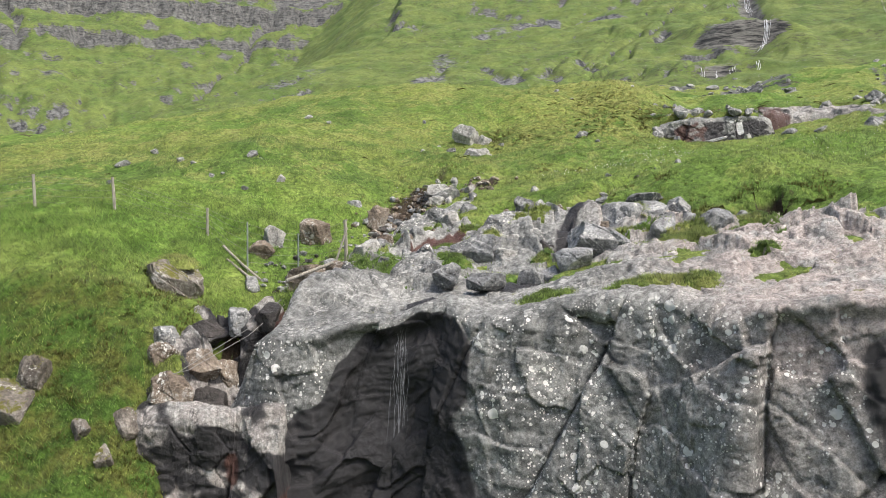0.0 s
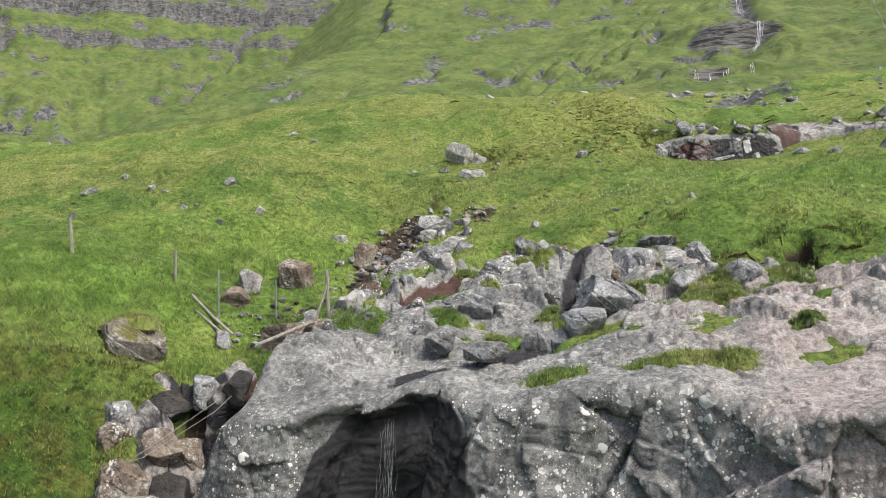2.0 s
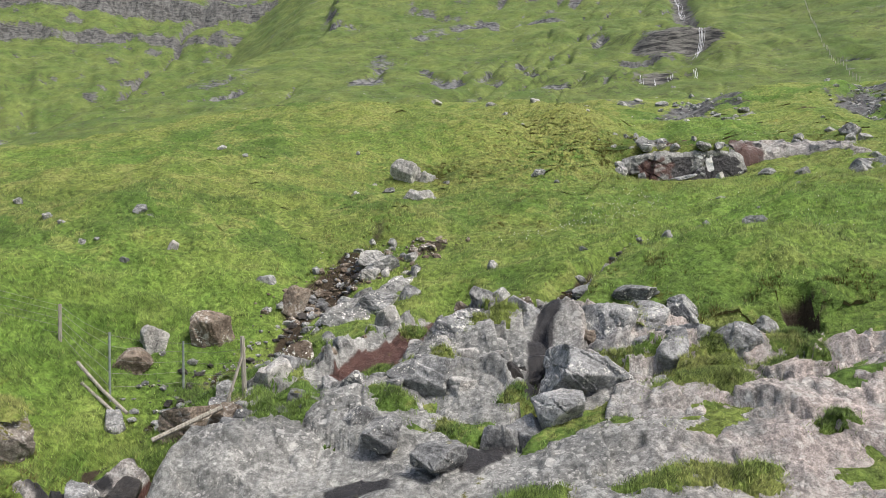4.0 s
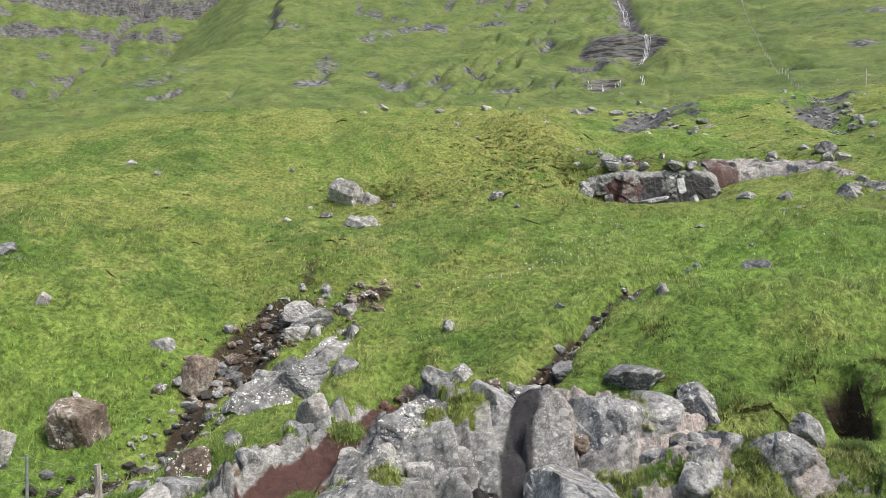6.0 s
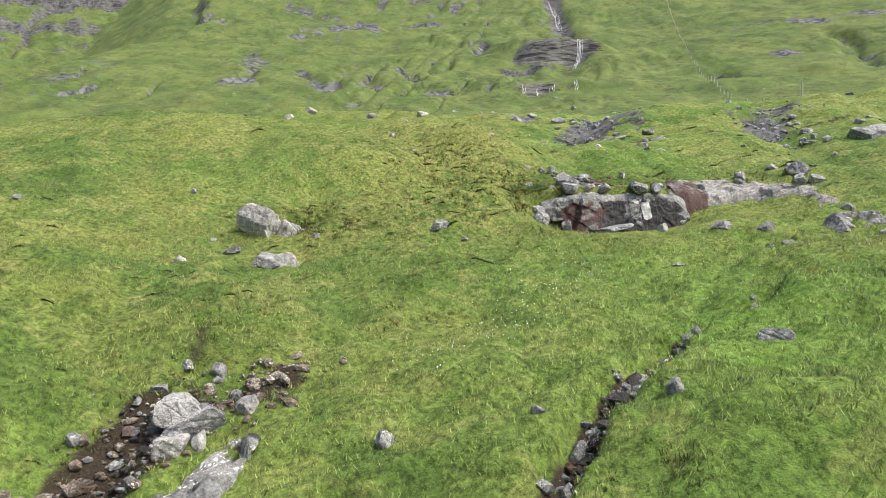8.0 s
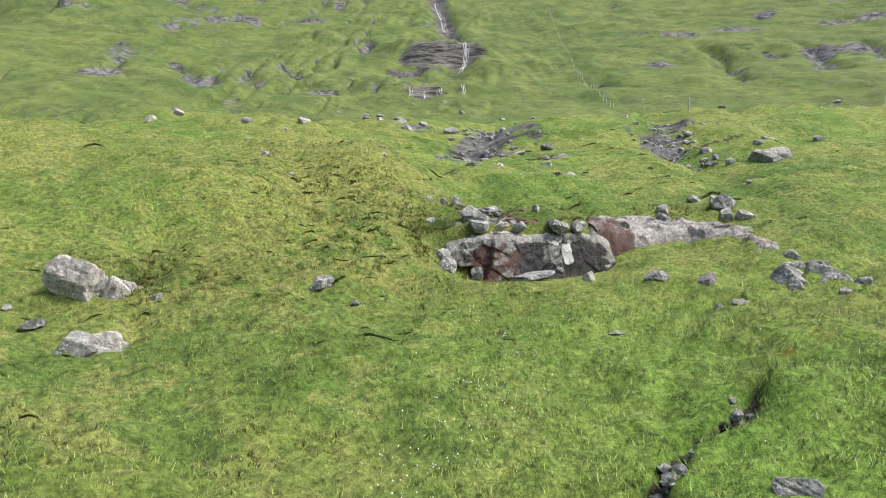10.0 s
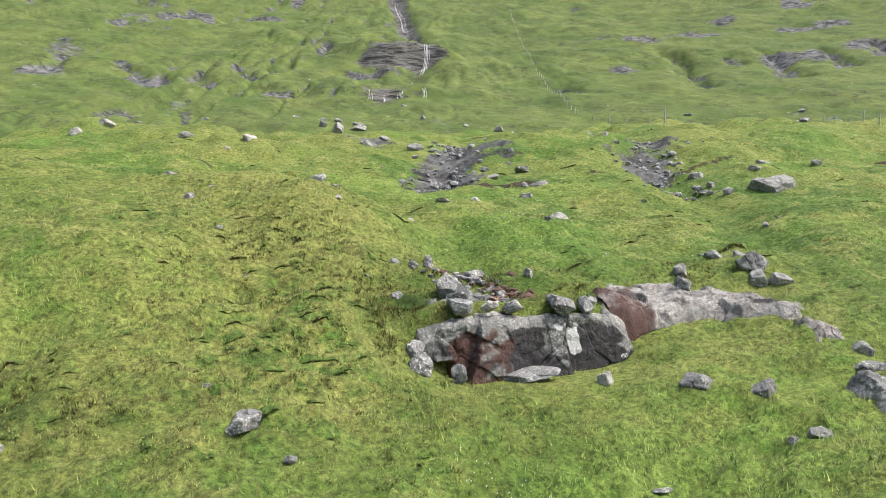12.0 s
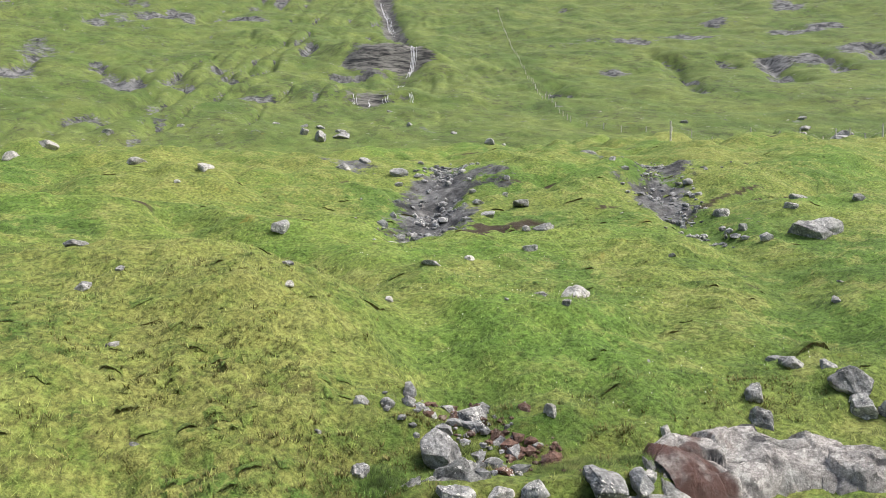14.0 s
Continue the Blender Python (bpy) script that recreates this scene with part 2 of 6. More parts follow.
def ground(x, y):
    """Height of the bare ground."""
    x, y = np.atleast_1d(np.asarray(x, float)), np.atleast_1d(np.asarray(y, float))
    d = np.hypot(x - 5, y - 15)
    w = step01(85, 150, d)
    z = hillside(x, y)
    up = w > 0
    if up.any():
        z = np.where(up, z * (1 - w), z)
        z[up] += mountain(x[up], y[up]) * w[up]
    k = np.interp(x, [-5.5, -4], [0.8, 2.5])
    z = z - k * softplus(np.interp(x, EDGE_X, EDGE_Y) - y, 0.5) * step01(70, 30, d)
    near = 1 - step01(60, 120, d)
    z = z + 0.15 * fbm(x / 2.6, y / 2.6, 3, 3) + near * (0.10 * fbm(x / 0.62, y / 0.45, 7, 2) + 0.10 * (0.5 - np.abs(fbm(x / 1.1, y / 0.9, 6, 2)))) + (1 - near) * 0.26 * fbm(x / 7, y / 7, 8, 3) * step01(0, 0.5, w + 0.3)
    calm = 1.0
    for bed in BEDS[:2]:
        g, t = along(x, y, bed)
        calm = calm * (1 - 0.85 * np.exp(-(g / 4.5) ** 2))
    z = z + (1.7 * calm * (folds(x, y) - 0.3) + 0.3 * fbm(x / 4, y / 3, 9, 2)) * step01(36, 62, d) * (1 - w)
    # hummocks on the ridge between the two streams
    z = z + tread_zone(x, y) * 0.24 * terraces(x, y)[0] + ridge(x, y) * 0.14 * np.abs(fbm(x / 0.9, y / 0.7, 51, 2))
    g, t = along(x, y, GULLY_RIGHT)
    g = g + 0.15 * vnoise(x * 2, y * 2, 61)
    z = z - 0.45 * np.exp(-(g / (0.2 + 0.2 * t)) ** 4) * step01(0, 0.12, t)
    g, t = along(x, y, GULLY_LEFT)
    z = z - (0.10 + 0.25 * step01(0.3, 0.5, t)) * np.exp(-(g / (0.18 + 0.4 * step01(0.3, 0.45, t))) ** 2)
    g, t = along(x, y, RED_CHUTE)
    z = z - 0.45 * np.exp(-(g / 0.5) ** 4)
    for bed in BEDS:
        g, t = along(x, y, bed)
        z = z - 0.7 * np.exp(-(g / 1.5) ** 2) * (1 - step01(0.55, 0.8, t) * (bed is BEDS[0]))
    # trough between the ridge and the shoulder above the ledge
    g, t = along(x, y, [(14.4, 41.5), (15.3, 45.5), (15.1, 49), (13.6, 54), (11, 60)])
    z = z - 1.0 * np.exp(-(g / 1.4) ** 2) + 0.45 * np.exp(-((x - 19) / 2.2) ** 2 - ((y - 42.5) / 2.6) ** 2) + 0.5 * np.exp(-((x - 10.8) / 2.2) ** 2 - ((y - 45) / 3.2) ** 2)
    z = z + 0.34 * (np.abs(fbm(x / 5.5, y / 4.2, 55, 2)) - 0.35) * step01(19, 24, y) * (1 - w)
    z = z - 3.0 * np.exp(-((x + 16) / 18) ** 2 - ((y - 76) / 13) ** 2)
    # turf on top of the middle ledge and the hollow in front of it, the cut bank with its burrows by the slabs
    brink = y + 0.22 * (x - 14)
    wide = np.exp(-((x - 13.9) / 2.75) ** 6)
    z = z + wide * step01(36.9, 37.1, brink) * step01(40.0, 37.6, brink) * np.maximum(0, 12.52 + 0.06 * vnoise(x, y, 69) - z)
    z = z + wide * step01(33.8, 35.3, y) * step01(37.15, 36.85, brink) * (np.minimum(z, 10.78 + 0.05 * (x - 13)) - z)
    z = z - 0.9 * np.exp(-((x + 4.6) / 1.5) ** 6 - ((y - 14.6) / 1.6) ** 6)
    bank = np.exp(-((x - 8.6) / 1.7) ** 4)
    z = z - bank * 0.30 * (1 - step01(18.25, 18.45, y + 0.15 * vnoise(x * 2, y, 67))) * step01(15.5, 17.5, y)
    z = z - 1.2 * np.exp(-((x - 8.35) / 0.27) ** 8 - ((y - 18.3) / 0.32) ** 8)
    return z if z.size > 1 else z[0]


def folds(x, y):
    """Rounded swells parted by sharp creases."""
    return np.abs(vnoise(x / 11 + 0.3 * vnoise(x / 6, y / 6, 56), y / 7.5, 57)) + 0.35 * np.abs(vnoise(x / 4.4, y / 3.2, 58))


def ridge(x, y):
    return np.exp(-((x - 8.2 - 0.12 * (y - 38)) / 3.6) ** 2 - ((y - 38.5) / 7.5) ** 2)


def terraces(x, y):
    """Short treads that sheep wore along the slope: a sawtooth of steps and, 0..1, where their steep fronts are."""
    p = (y - 0.12 * x + 0.75 * fbm(x / 1.6, y / 1.3, 71, 3)) / 0.62
    fr = p - np.floor(p)
    patchy = step01(-0.25, 0.25, vnoise(x / 1.5, y / 0.8, 73))
    return (step01(0.0, 0.28, fr) - fr) * patchy, step01(0.0, 0.08, fr) * step01(0.32, 0.2, fr) * patchy


def tread_zone(x, y):
    """Where the slopes are trodden."""
    d = np.hypot(x - 5, y - 15)
    worn = step01(0.1, 0.5, vnoise(x / 6, y / 5, 62)) * step01(19, 24, y) * step01(75, 55, d)
    return np.clip(ridge(x, y) * 1.1 + 0.35 * worn + 0.6 * np.exp(-((x - 3) / 1.6) ** 2 - ((y - 36.6) / 1.6) ** 2), 0, 1)


# ---- materials ----
def shader(name, rough=0.9):
    m = bpy.data.materials.new(name)
    m.use_nodes = True
    b = m.node_tree.nodes["Principled BSDF"]
    b.inputs["Roughness"].default_value = rough
    b.inputs["Specular IOR Level"].default_value = 0.25
    return m, m.node_tree, b


def put(nt, a, b):
    nt.links.new(a, b)


def attr(nt, name):
    n = nt.nodes.new("ShaderNodeAttribute")
    n.attribute_name = name
    return n.outputs["Fac"]


def where(nt, stretch=(1, 1, 1)):
    """Place in the world, stretched."""
    g = nt.nodes.new("ShaderNodeNewGeometry")
    m = nt.nodes.new("ShaderNodeMapping")
    m.inputs["Scale"].default_value = stretch
    put(nt, g.outputs["Position"], m.inputs["Vector"])
    return m.outputs["Vector"]


def grain(nt, vec, scale, detail=4, rough=0.6, distort=0.0):
    n = nt.nodes.new("ShaderNodeTexNoise")
    n.inputs["Scale"].default_value, n.inputs["Detail"].default_value = scale, detail
    n.inputs["Roughness"].default_value, n.inputs["Distortion"].default_value = rough, distort
    put(nt, vec, n.inputs["Vector"])
    return n.outputs["Fac"]


def calc(nt, op, a, b=0.5, clamp=False):
    n = nt.nodes.new("ShaderNodeMath")
    n.operation, n.use_clamp = op, clamp
    for k, v in enumerate((a, b)):
        if isinstance(v, (int, float)):
            n.inputs[k].default_value = v
        else:
            put(nt, v, n.inputs[k])
    return n.outputs[0]


def between(nt, v, lo, hi, a=0.0, b=1.0):
    n = nt.nodes.new("ShaderNodeMapRange")
    n.interpolation_type = "SMOOTHSTEP"
    for k, q in zip((1, 2, 3, 4), (lo, hi, a, b)):
        n.inputs[k].default_value = q
    put(nt, v, n.inputs[0])
    return n.outputs[0]


def blend(nt, fac, a, b, mode="MIX"):
    n = nt.nodes.new("ShaderNodeMix")
    n.data_type, n.blend_type = "RGBA", mode
    for sock, v in ((n.inputs[0], fac), (n.inputs[6], a), (n.inputs[7], b)):
        if isinstance(v, tuple):
            sock.default_value = (*v, 1)
        elif isinstance(v, (int, float)):
            sock.default_value = v
        else:
            put(nt, v, sock)
    return n.outputs[2]


def bumps(nt, height, strength, dist, bsdf):
    n = nt.nodes.new("ShaderNodeBump")
    n.inputs["Strength"].default_value, n.inputs["Distance"].default_value = strength, dist
    put(nt, height, n.inputs["Height"])
    put(nt, n.outputs[0], bsdf.inputs["Normal"])


def grass_colour(nt, vec):
    """Patches of fresh, yellow and dull grass."""
    big = grain(nt, vec, 0.16, 3, 0.55)
    mid = grain(nt, vec, 0.8, 6, 0.72, 0.3)
    c = blend(nt, between(nt, big, 0.38, 0.62), (0.090, 0.157, 0.030), (0.163, 0.207, 0.048))
    c = blend(nt, between(nt, mid, 0.51, 0.60, 0, 0.62), c, (0.246, 0.262, 0.082))
    c = blend(nt, between(nt, mid, 0.46, 0.38, 0, 0.68), c, (0.058, 0.104, 0.020))
    c = blend(nt, calc(nt, "MULTIPLY", attr(nt, "lush"), 0.85), c, blend(nt, between(nt, grain(nt, vec, 1.1, 5, 0.7), 0.40, 0.60), (0.098, 0.192, 0.026), (0.165, 0.272, 0.050)))
    c = blend(nt, calc(nt, "MULTIPLY", attr(nt, "dry"), between(nt, grain(nt, vec, 1.7, 5, 0.7), 0.32, 0.62)), c, (0.228, 0.237, 0.068))
    c = blend(nt, calc(nt, "MULTIPLY", attr(nt, "heath"), 0.85), c, blend(nt, between(nt, grain(nt, vec, 1.3, 6, 0.7), 0.42, 0.62), (0.044, 0.096, 0.013), (0.105, 0.112, 0.026)))
    return c


def ground_material():
    m, nt, b = shader("hill_turf", 0.95)
    p = where(nt)
    c = grass_colour(nt, p)
    fine = grain(nt, where(nt, (1, 1, 1)), 7.0, 6, 0.75)
    c = blend(nt, attr(nt, "alp"), c, blend(nt, between(nt, grain(nt, where(nt, (1, 0.4, 1)), 0.07, 6, 0.7), 0.35, 0.65), (0.068, 0.113, 0.027), (0.134, 0.170, 0.047)))
    c = blend(nt, attr(nt, "alp"), c, blend(nt, 1.0, c, between_grey(nt, grain(nt, where(nt, (1, 0.6, 1)), 0.22, 9, 0.82), 0.32, 0.68, 0.62, 1.38), "MULTIPLY"))
    c = blend(nt, 1.0, c, between_grey(nt, fine, 0.25, 0.75, 0.26, 1.6), "MULTIPLY")
    speck = calc(nt, "MULTIPLY", between(nt, grain(nt, where(nt, (1, 1, 0.5)), 0.55, 9, 0.8), 0.50, 0.60), between(nt, grain(nt, p, 0.045, 5, 0.65), 0.40, 0.58, 0.25, 1.0))
    c = blend(nt, calc(nt, "MULTIPLY", speck, attr(nt, "alp")), c, (0.050, 0.056, 0.030))
    rust = grain(nt, p, 0.55, 5, 0.7, 0.6)
    c = blend(nt, between(nt, rust, 0.63, 0.74, 0, 0.55), c, (0.235, 0.165, 0.034))
    soilf = calc(nt, "ADD", attr(nt, "soil"), calc(nt, "MULTIPLY", grain(nt, p, 3.5, 5, 0.7), 0.5))
    tread = calc(nt, "ADD", attr(nt, "tread"), calc(nt, "MULTIPLY", calc(nt, "SUBTRACT", grain(nt, where(nt, (2.0, 5.0, 5.0)), 1.0, 6, 0.75, 0.4), 0.5), 2.2))
    c = blend(nt, between(nt, tread, 0.60, 0.95, 0.0, 0.5), c, blend(nt, fine, (0.035, 0.030, 0.012), (0.150, 0.125, 0.050)))
    c = blend(nt, between(nt, soilf, 0.55, 0.85), c, blend(nt, fine, (0.010, 0.008, 0.006), (0.085, 0.064, 0.042)))
    rockn = grain(nt, where(nt, (0.42, 0.42, 0.10)), 1.0, 9, 0.78, 0.5)
    stone = blend(nt, between(nt, rockn, 0.40, 0.62), (0.022, 0.024, 0.028), (0.185, 0.188, 0.190))
    stone = blend(nt, 1.0, stone, between_grey(nt, grain(nt, p, 2.6, 6, 0.8), 0.3, 0.7, 0.55, 1.5), "MULTIPLY")
    layers = grain(nt, where(nt, (0.16, 0.16, 0.9)), 1.0, 8, 0.78, 0.4)
    stone = blend(nt, attr(nt, "damp"), stone, blend(nt, between(nt, layers, 0.40, 0.62), (0.016, 0.017, 0.019), (0.190, 0.185, 0.172)))
    streaks = between(nt, calc(nt, "ADD", grain(nt, where(nt, (0.38, 0.07, 0.38)), 1.0, 7, 0.7, 0.8), calc(nt, "MULTIPLY", attr(nt, "alp"), 0.02)), 0.64, 0.70)
    c = blend(nt, calc(nt, "MULTIPLY", streaks, attr(nt, "alp")), c, stone)
    shelf = between(nt, grain(nt, where(nt, (0.16, 0.16, 1.3)), 1.0, 8, 0.75, 0.4), 0.66, 0.72)
    c = blend(nt, calc(nt, "MULTIPLY", shelf, attr(nt, "alp")), c, stone)
    crumbs = calc(nt, "MULTIPLY", between(nt, grain(nt, p, 0.9, 4, 0.65), 0.64, 0.69), between(nt, grain(nt, p, 0.04, 4, 0.6), 0.42, 0.58))
    c = blend(nt, calc(nt, "MULTIPLY", crumbs, attr(nt, "alp")), c, (0.30, 0.29, 0.28))
    rockf = calc(nt, "ADD", attr(nt, "rock"), calc(nt, "MULTIPLY", calc(nt, "SUBTRACT", grain(nt, where(nt, (0.6, 0.6, 1.3)), 0.7, 9, 0.82), 0.5), 3.0))
    c = blend(nt, between(nt, rockf, 0.46, 0.60), c, stone)
    put(nt, c, b.inputs["Base Color"])
    bumps(nt, calc(nt, "ADD", fine, calc(nt, "MULTIPLY", grain(nt, p, 2.2, 5, 0.7), 1.6)), 0.9, 0.10, b)
    return m


def between_grey(nt, v, lo, hi, a, b):
    f = between(nt, v, lo, hi, a, b)
    n = nt.nodes.new("ShaderNodeCombineColor")
    for k in range(3):
        put(nt, f, n.inputs[k])
    return n.outputs[0]


def blade_material():
    m, nt, b = shader("grass_blade", 0.6)
    p = where(nt)
    c = grass_colour(nt, p)
    g = nt.nodes.new("ShaderNodeNewGeometry")
    c = blend(nt, 1.0, c, between_grey(nt, g.outputs["Random Per Island"], 0, 1, 0.36, 1.85), "MULTIPLY")
    put(nt, c, b.inputs["Base Color"])
    # thin blades scatter light like the sward as a whole
    soft = nt.nodes.new("ShaderNodeVectorMath")
    soft.operation = "MULTIPLY_ADD"
    soft.inputs[1].default_value, soft.inputs[2].default_value = (0.35, 0.35, 0.35), (0, 0, 1)
    put(nt, g.outputs["Normal"], soft.inputs[0])
    unit = nt.nodes.new("ShaderNodeVectorMath")
    unit.operation = "NORMALIZE"
    put(nt, soft.outputs[0], unit.inputs[0])
    put(nt, unit.outputs[0], b.inputs["Normal"])
    return m


def spots(nt, vec, scale, size, seed_shift):
    """Round lichen rosettes of uneven size."""
    mp = nt.nodes.new("ShaderNodeMapping")
    mp.inputs["Location"].default_value = (seed_shift, seed_shift * 0.7, seed_shift * 1.3)
    put(nt, vec, mp.inputs["Vector"])
    wob = nt.nodes.new("ShaderNodeTexNoise")
    wob.inputs["Scale"].default_value = scale * 3
    put(nt, mp.outputs[0], wob.inputs["Vector"])
    v = nt.nodes.new("ShaderNodeTexVoronoi")
    v.inputs["Scale"].default_value = scale
    put(nt, mp.outputs[0], v.inputs["Vector"])
    sep = nt.nodes.new("ShaderNodeSeparateColor")
    put(nt, v.outputs["Color"], sep.inputs[0])
    r = calc(nt, "MULTIPLY", calc(nt, "POWER", sep.outputs[0], 2.2), size)
    d = calc(nt, "ADD", v.outputs["Distance"], calc(nt, "MULTIPLY", calc(nt, "SUBTRACT", wob.outputs["Fac"], 0.5), 0.22))
    return between(nt, calc(nt, "SUBTRACT", r, d), 0.0, 0.04)


def rock_material(name, dark, pale, lichen=0.5, tint=None, rough=0.85, moss=0.0, spotted=False):
    m, nt, b = shader(name, rough)
    p = where(nt)
    a = grain(nt, p, 0.8, 8, 0.7, 0.4)
    f = grain(nt, p, 9.0, 8, 0.75)
    c = blend(nt, between(nt, a, 0.33, 0.66), dark, pale)
    if tint:
        c = blend(nt, calc(nt, "MULTIPLY", attr(nt, "pink"), between(nt, grain(nt, p, 1.3, 6, 0.7), 0.3, 0.6)), c, tint)
    streak = grain(nt, where(nt, (1, 1, 0.18)), 3.0, 6, 0.7, 0.3)
    c = blend(nt, 1.0, c, between_grey(nt, streak, 0.3, 0.7, 0.82, 1.14), "MULTIPLY")
    c = blend(nt, 1.0, c, between_grey(nt, f, 0.28, 0.72, 0.46, 1.5), "MULTIPLY")
    c = blend(nt, 1.0, c, between_grey(nt, grain(nt, p, 38.0, 5, 0.8), 0.3, 0.7, 0.62, 1.36), "MULTIPLY")
    wet_shade = attr(nt, "wet_shade")
    wet_shade_mask = between(nt, calc(nt, "ADD", wet_shade, calc(nt, "MULTIPLY", calc(nt, "SUBTRACT", grain(nt, where(nt, (1, 1, 0.3)), 2.0, 6, 0.7), 0.5), 0.7)), 0.40, 0.62)
    dry = calc(nt, "SUBTRACT", 1.0, wet_shade_mask)
    if lichen:
        field = between(nt, grain(nt, p, 0.9, 5, 0.7), 0.53 - (0.12 if spotted else 0.04) * lichen, 0.60)
        crust = calc(nt, "MULTIPLY", between(nt, grain(nt, p, 4.5, 9, 0.82), 0.53, 0.58), between(nt, grain(nt, p, 1.6, 4, 0.6), 0.44, 0.56, 0, 0.85 * lichen))
        c = blend(nt, calc(nt, "MULTIPLY", crust, dry), c, (0.44, 0.44, 0.42))
        for sc, sz, sh in ((4.5, 0.50, 3.1), (10.0, 0.48, 8.3), (22.0, 0.50, 1.7)) if spotted else ((8.0, 0.42, 3.1), (17.0, 0.48, 8.3), (34.0, 0.5, 1.7)):
            s = between(nt, calc(nt, "MULTIPLY", calc(nt, "MULTIPLY", spots(nt, p, sc, sz, sh), field), dry), 0.2, 0.5)
            c = blend(nt, calc(nt, "MULTIPLY", s, attr(nt, "spot")) if spotted else s, c, (0.80, 0.79, 0.75) if spotted else (0.60, 0.60, 0.56))
    # near-black for wet rock, and for shade painted into the crags' recesses
    c = blend(nt, wet_shade_mask, c, blend(nt, f, (0.010, 0.010, 0.012), (0.066, 0.064, 0.066)))
    c = blend(nt, between(nt, calc(nt, "ADD", attr(nt, "pale"), calc(nt, "MULTIPLY", calc(nt, "SUBTRACT", f, 0.5), 0.8)), 0.45, 0.6), c, (0.74, 0.74, 0.72))
    red = between(nt, calc(nt, "ADD", attr(nt, "red"), calc(nt, "MULTIPLY", calc(nt, "SUBTRACT", a, 0.5), 0.9)), 0.40, 0.60)
    c = blend(nt, red, c, blend(nt, f, (0.034, 0.018, 0.015), (0.130, 0.066, 0.054)))
    if moss:
        g = nt.nodes.new("ShaderNodeNewGeometry")
        sep = nt.nodes.new("ShaderNodeSeparateXYZ")
        put(nt, g.outputs["Normal"], sep.inputs[0])
        up = calc(nt, "ADD", sep.outputs[2], calc(nt, "MULTIPLY", calc(nt, "SUBTRACT", grain(nt, p, 2.4, 6, 0.75), 0.5), 2.6))
        c = blend(nt, between(nt, up, 1.35 - moss * 0.5, 1.6 - moss * 0.5), c, blend(nt, f, (0.045, 0.060, 0.010), (0.20, 0.18, 0.045)))
    put(nt, c, b.inputs["Base Color"])
    put(nt, calc(nt, "SUBTRACT", rough, calc(nt, "MULTIPLY", calc(nt, "MAXIMUM", wet_shade_mask, red), rough - 0.36)), b.inputs["Roughness"])
    bumps(nt, calc(nt, "ADD", calc(nt, "MULTIPLY", grain(nt, p, 2.5, 9, 0.75), 0.7), calc(nt, "ADD", f, calc(nt, "MULTIPLY", grain(nt, p, 30.0, 5, 0.8), 0.35))), 0.9, 0.06, b)
    return m


def plain(name, dark, pale, scale, rough=0.8, stretch=(1, 1, 1), metal=0.0):
    m, nt, b = shader(name, rough)
    n = grain(nt, where(nt, stretch), scale, 6, 0.7)
    put(nt, blend(nt, between(nt, n, 0.3, 0.7), dark, pale), b.inputs["Base Color"])
    b.inputs["Metallic"].default_value = metal
    bumps(nt, n, 0.4, 0.01, b)
    return m


TURF = ground_material()
BLADE = blade_material()
CLIFF = rock_material("cliff_basalt", (0.150, 0.154, 0.150), (0.315, 0.316, 0.300), 0.75, (0.40, 0.35, 0.325), 0.85, 0.25, True)
BASALT = rock_material("lichened_basalt", (0.115, 0.119, 0.122), (0.345, 0.35, 0.348), 1.0, None, 0.88, 0.35)
GREY_STONE = rock_material("grey_stone", (0.15, 0.152, 0.154), (0.37, 0.37, 0.36), 1.0, None, 0.88, 0.3)
PALE_STONE = rock_material("pale_stone", (0.27, 0.265, 0.25), (0.50, 0.49, 0.465), 0.7, None, 0.88, 0.2)
MOSSY_STONE = rock_material("mossy_stone", (0.10, 0.085, 0.07), (0.27, 0.245, 0.215), 0.9, None, 0.9, 1.3)
BROWN_STONE = rock_material("brown_stone", (0.11, 0.085, 0.065), (0.27, 0.225, 0.18), 0.9, None, 0.9, 0.45)
WET_STONE = rock_material("wet_stone", (0.018, 0.017, 0.017), (0.075, 0.068, 0.063), 0.0, None, 0.4)
RUST_STONE = rock_material("rust_stone", (0.06, 0.035, 0.027), (0.17, 0.095, 0.07), 0.3, None, 0.6)
WOOD = plain("weathered_wood", (0.16, 0.145, 0.12), (0.40, 0.38, 0.33), 6.0, 0.9, (6, 6, 0.6))
PALE_WOOD = plain("bleached_wood", (0.34, 0.32, 0.28), (0.58, 0.56, 0.50), 6.0, 0.9)
STEEL = plain("grey_green_steel", (0.14, 0.17, 0.16), (0.26, 0.29, 0.27), 8.0, 0.6)
WIRE = plain("fence_wire", (0.18, 0.18, 0.17), (0.34, 0.34, 0.32), 20.0, 0.5)
FOAM = plain("falling_water", (0.36, 0.38, 0.41), (0.70, 0.72, 0.76), 3.0, 0.3, (1, 1, 0.2))
RUSH, _nt, _b = shader("coarse_rush", 0.8)
_g = _nt.nodes.new("ShaderNodeNewGeometry")
put(_nt, blend(_nt, _g.outputs["Random Per Island"], (0.080, 0.086, 0.026), (0.230, 0.205, 0.075)), _b.inputs["Base Color"])
COTTON = plain("cotton_tuft", (0.75, 0.75, 0.70), (0.9, 0.9, 0.86), 40.0, 0.9)


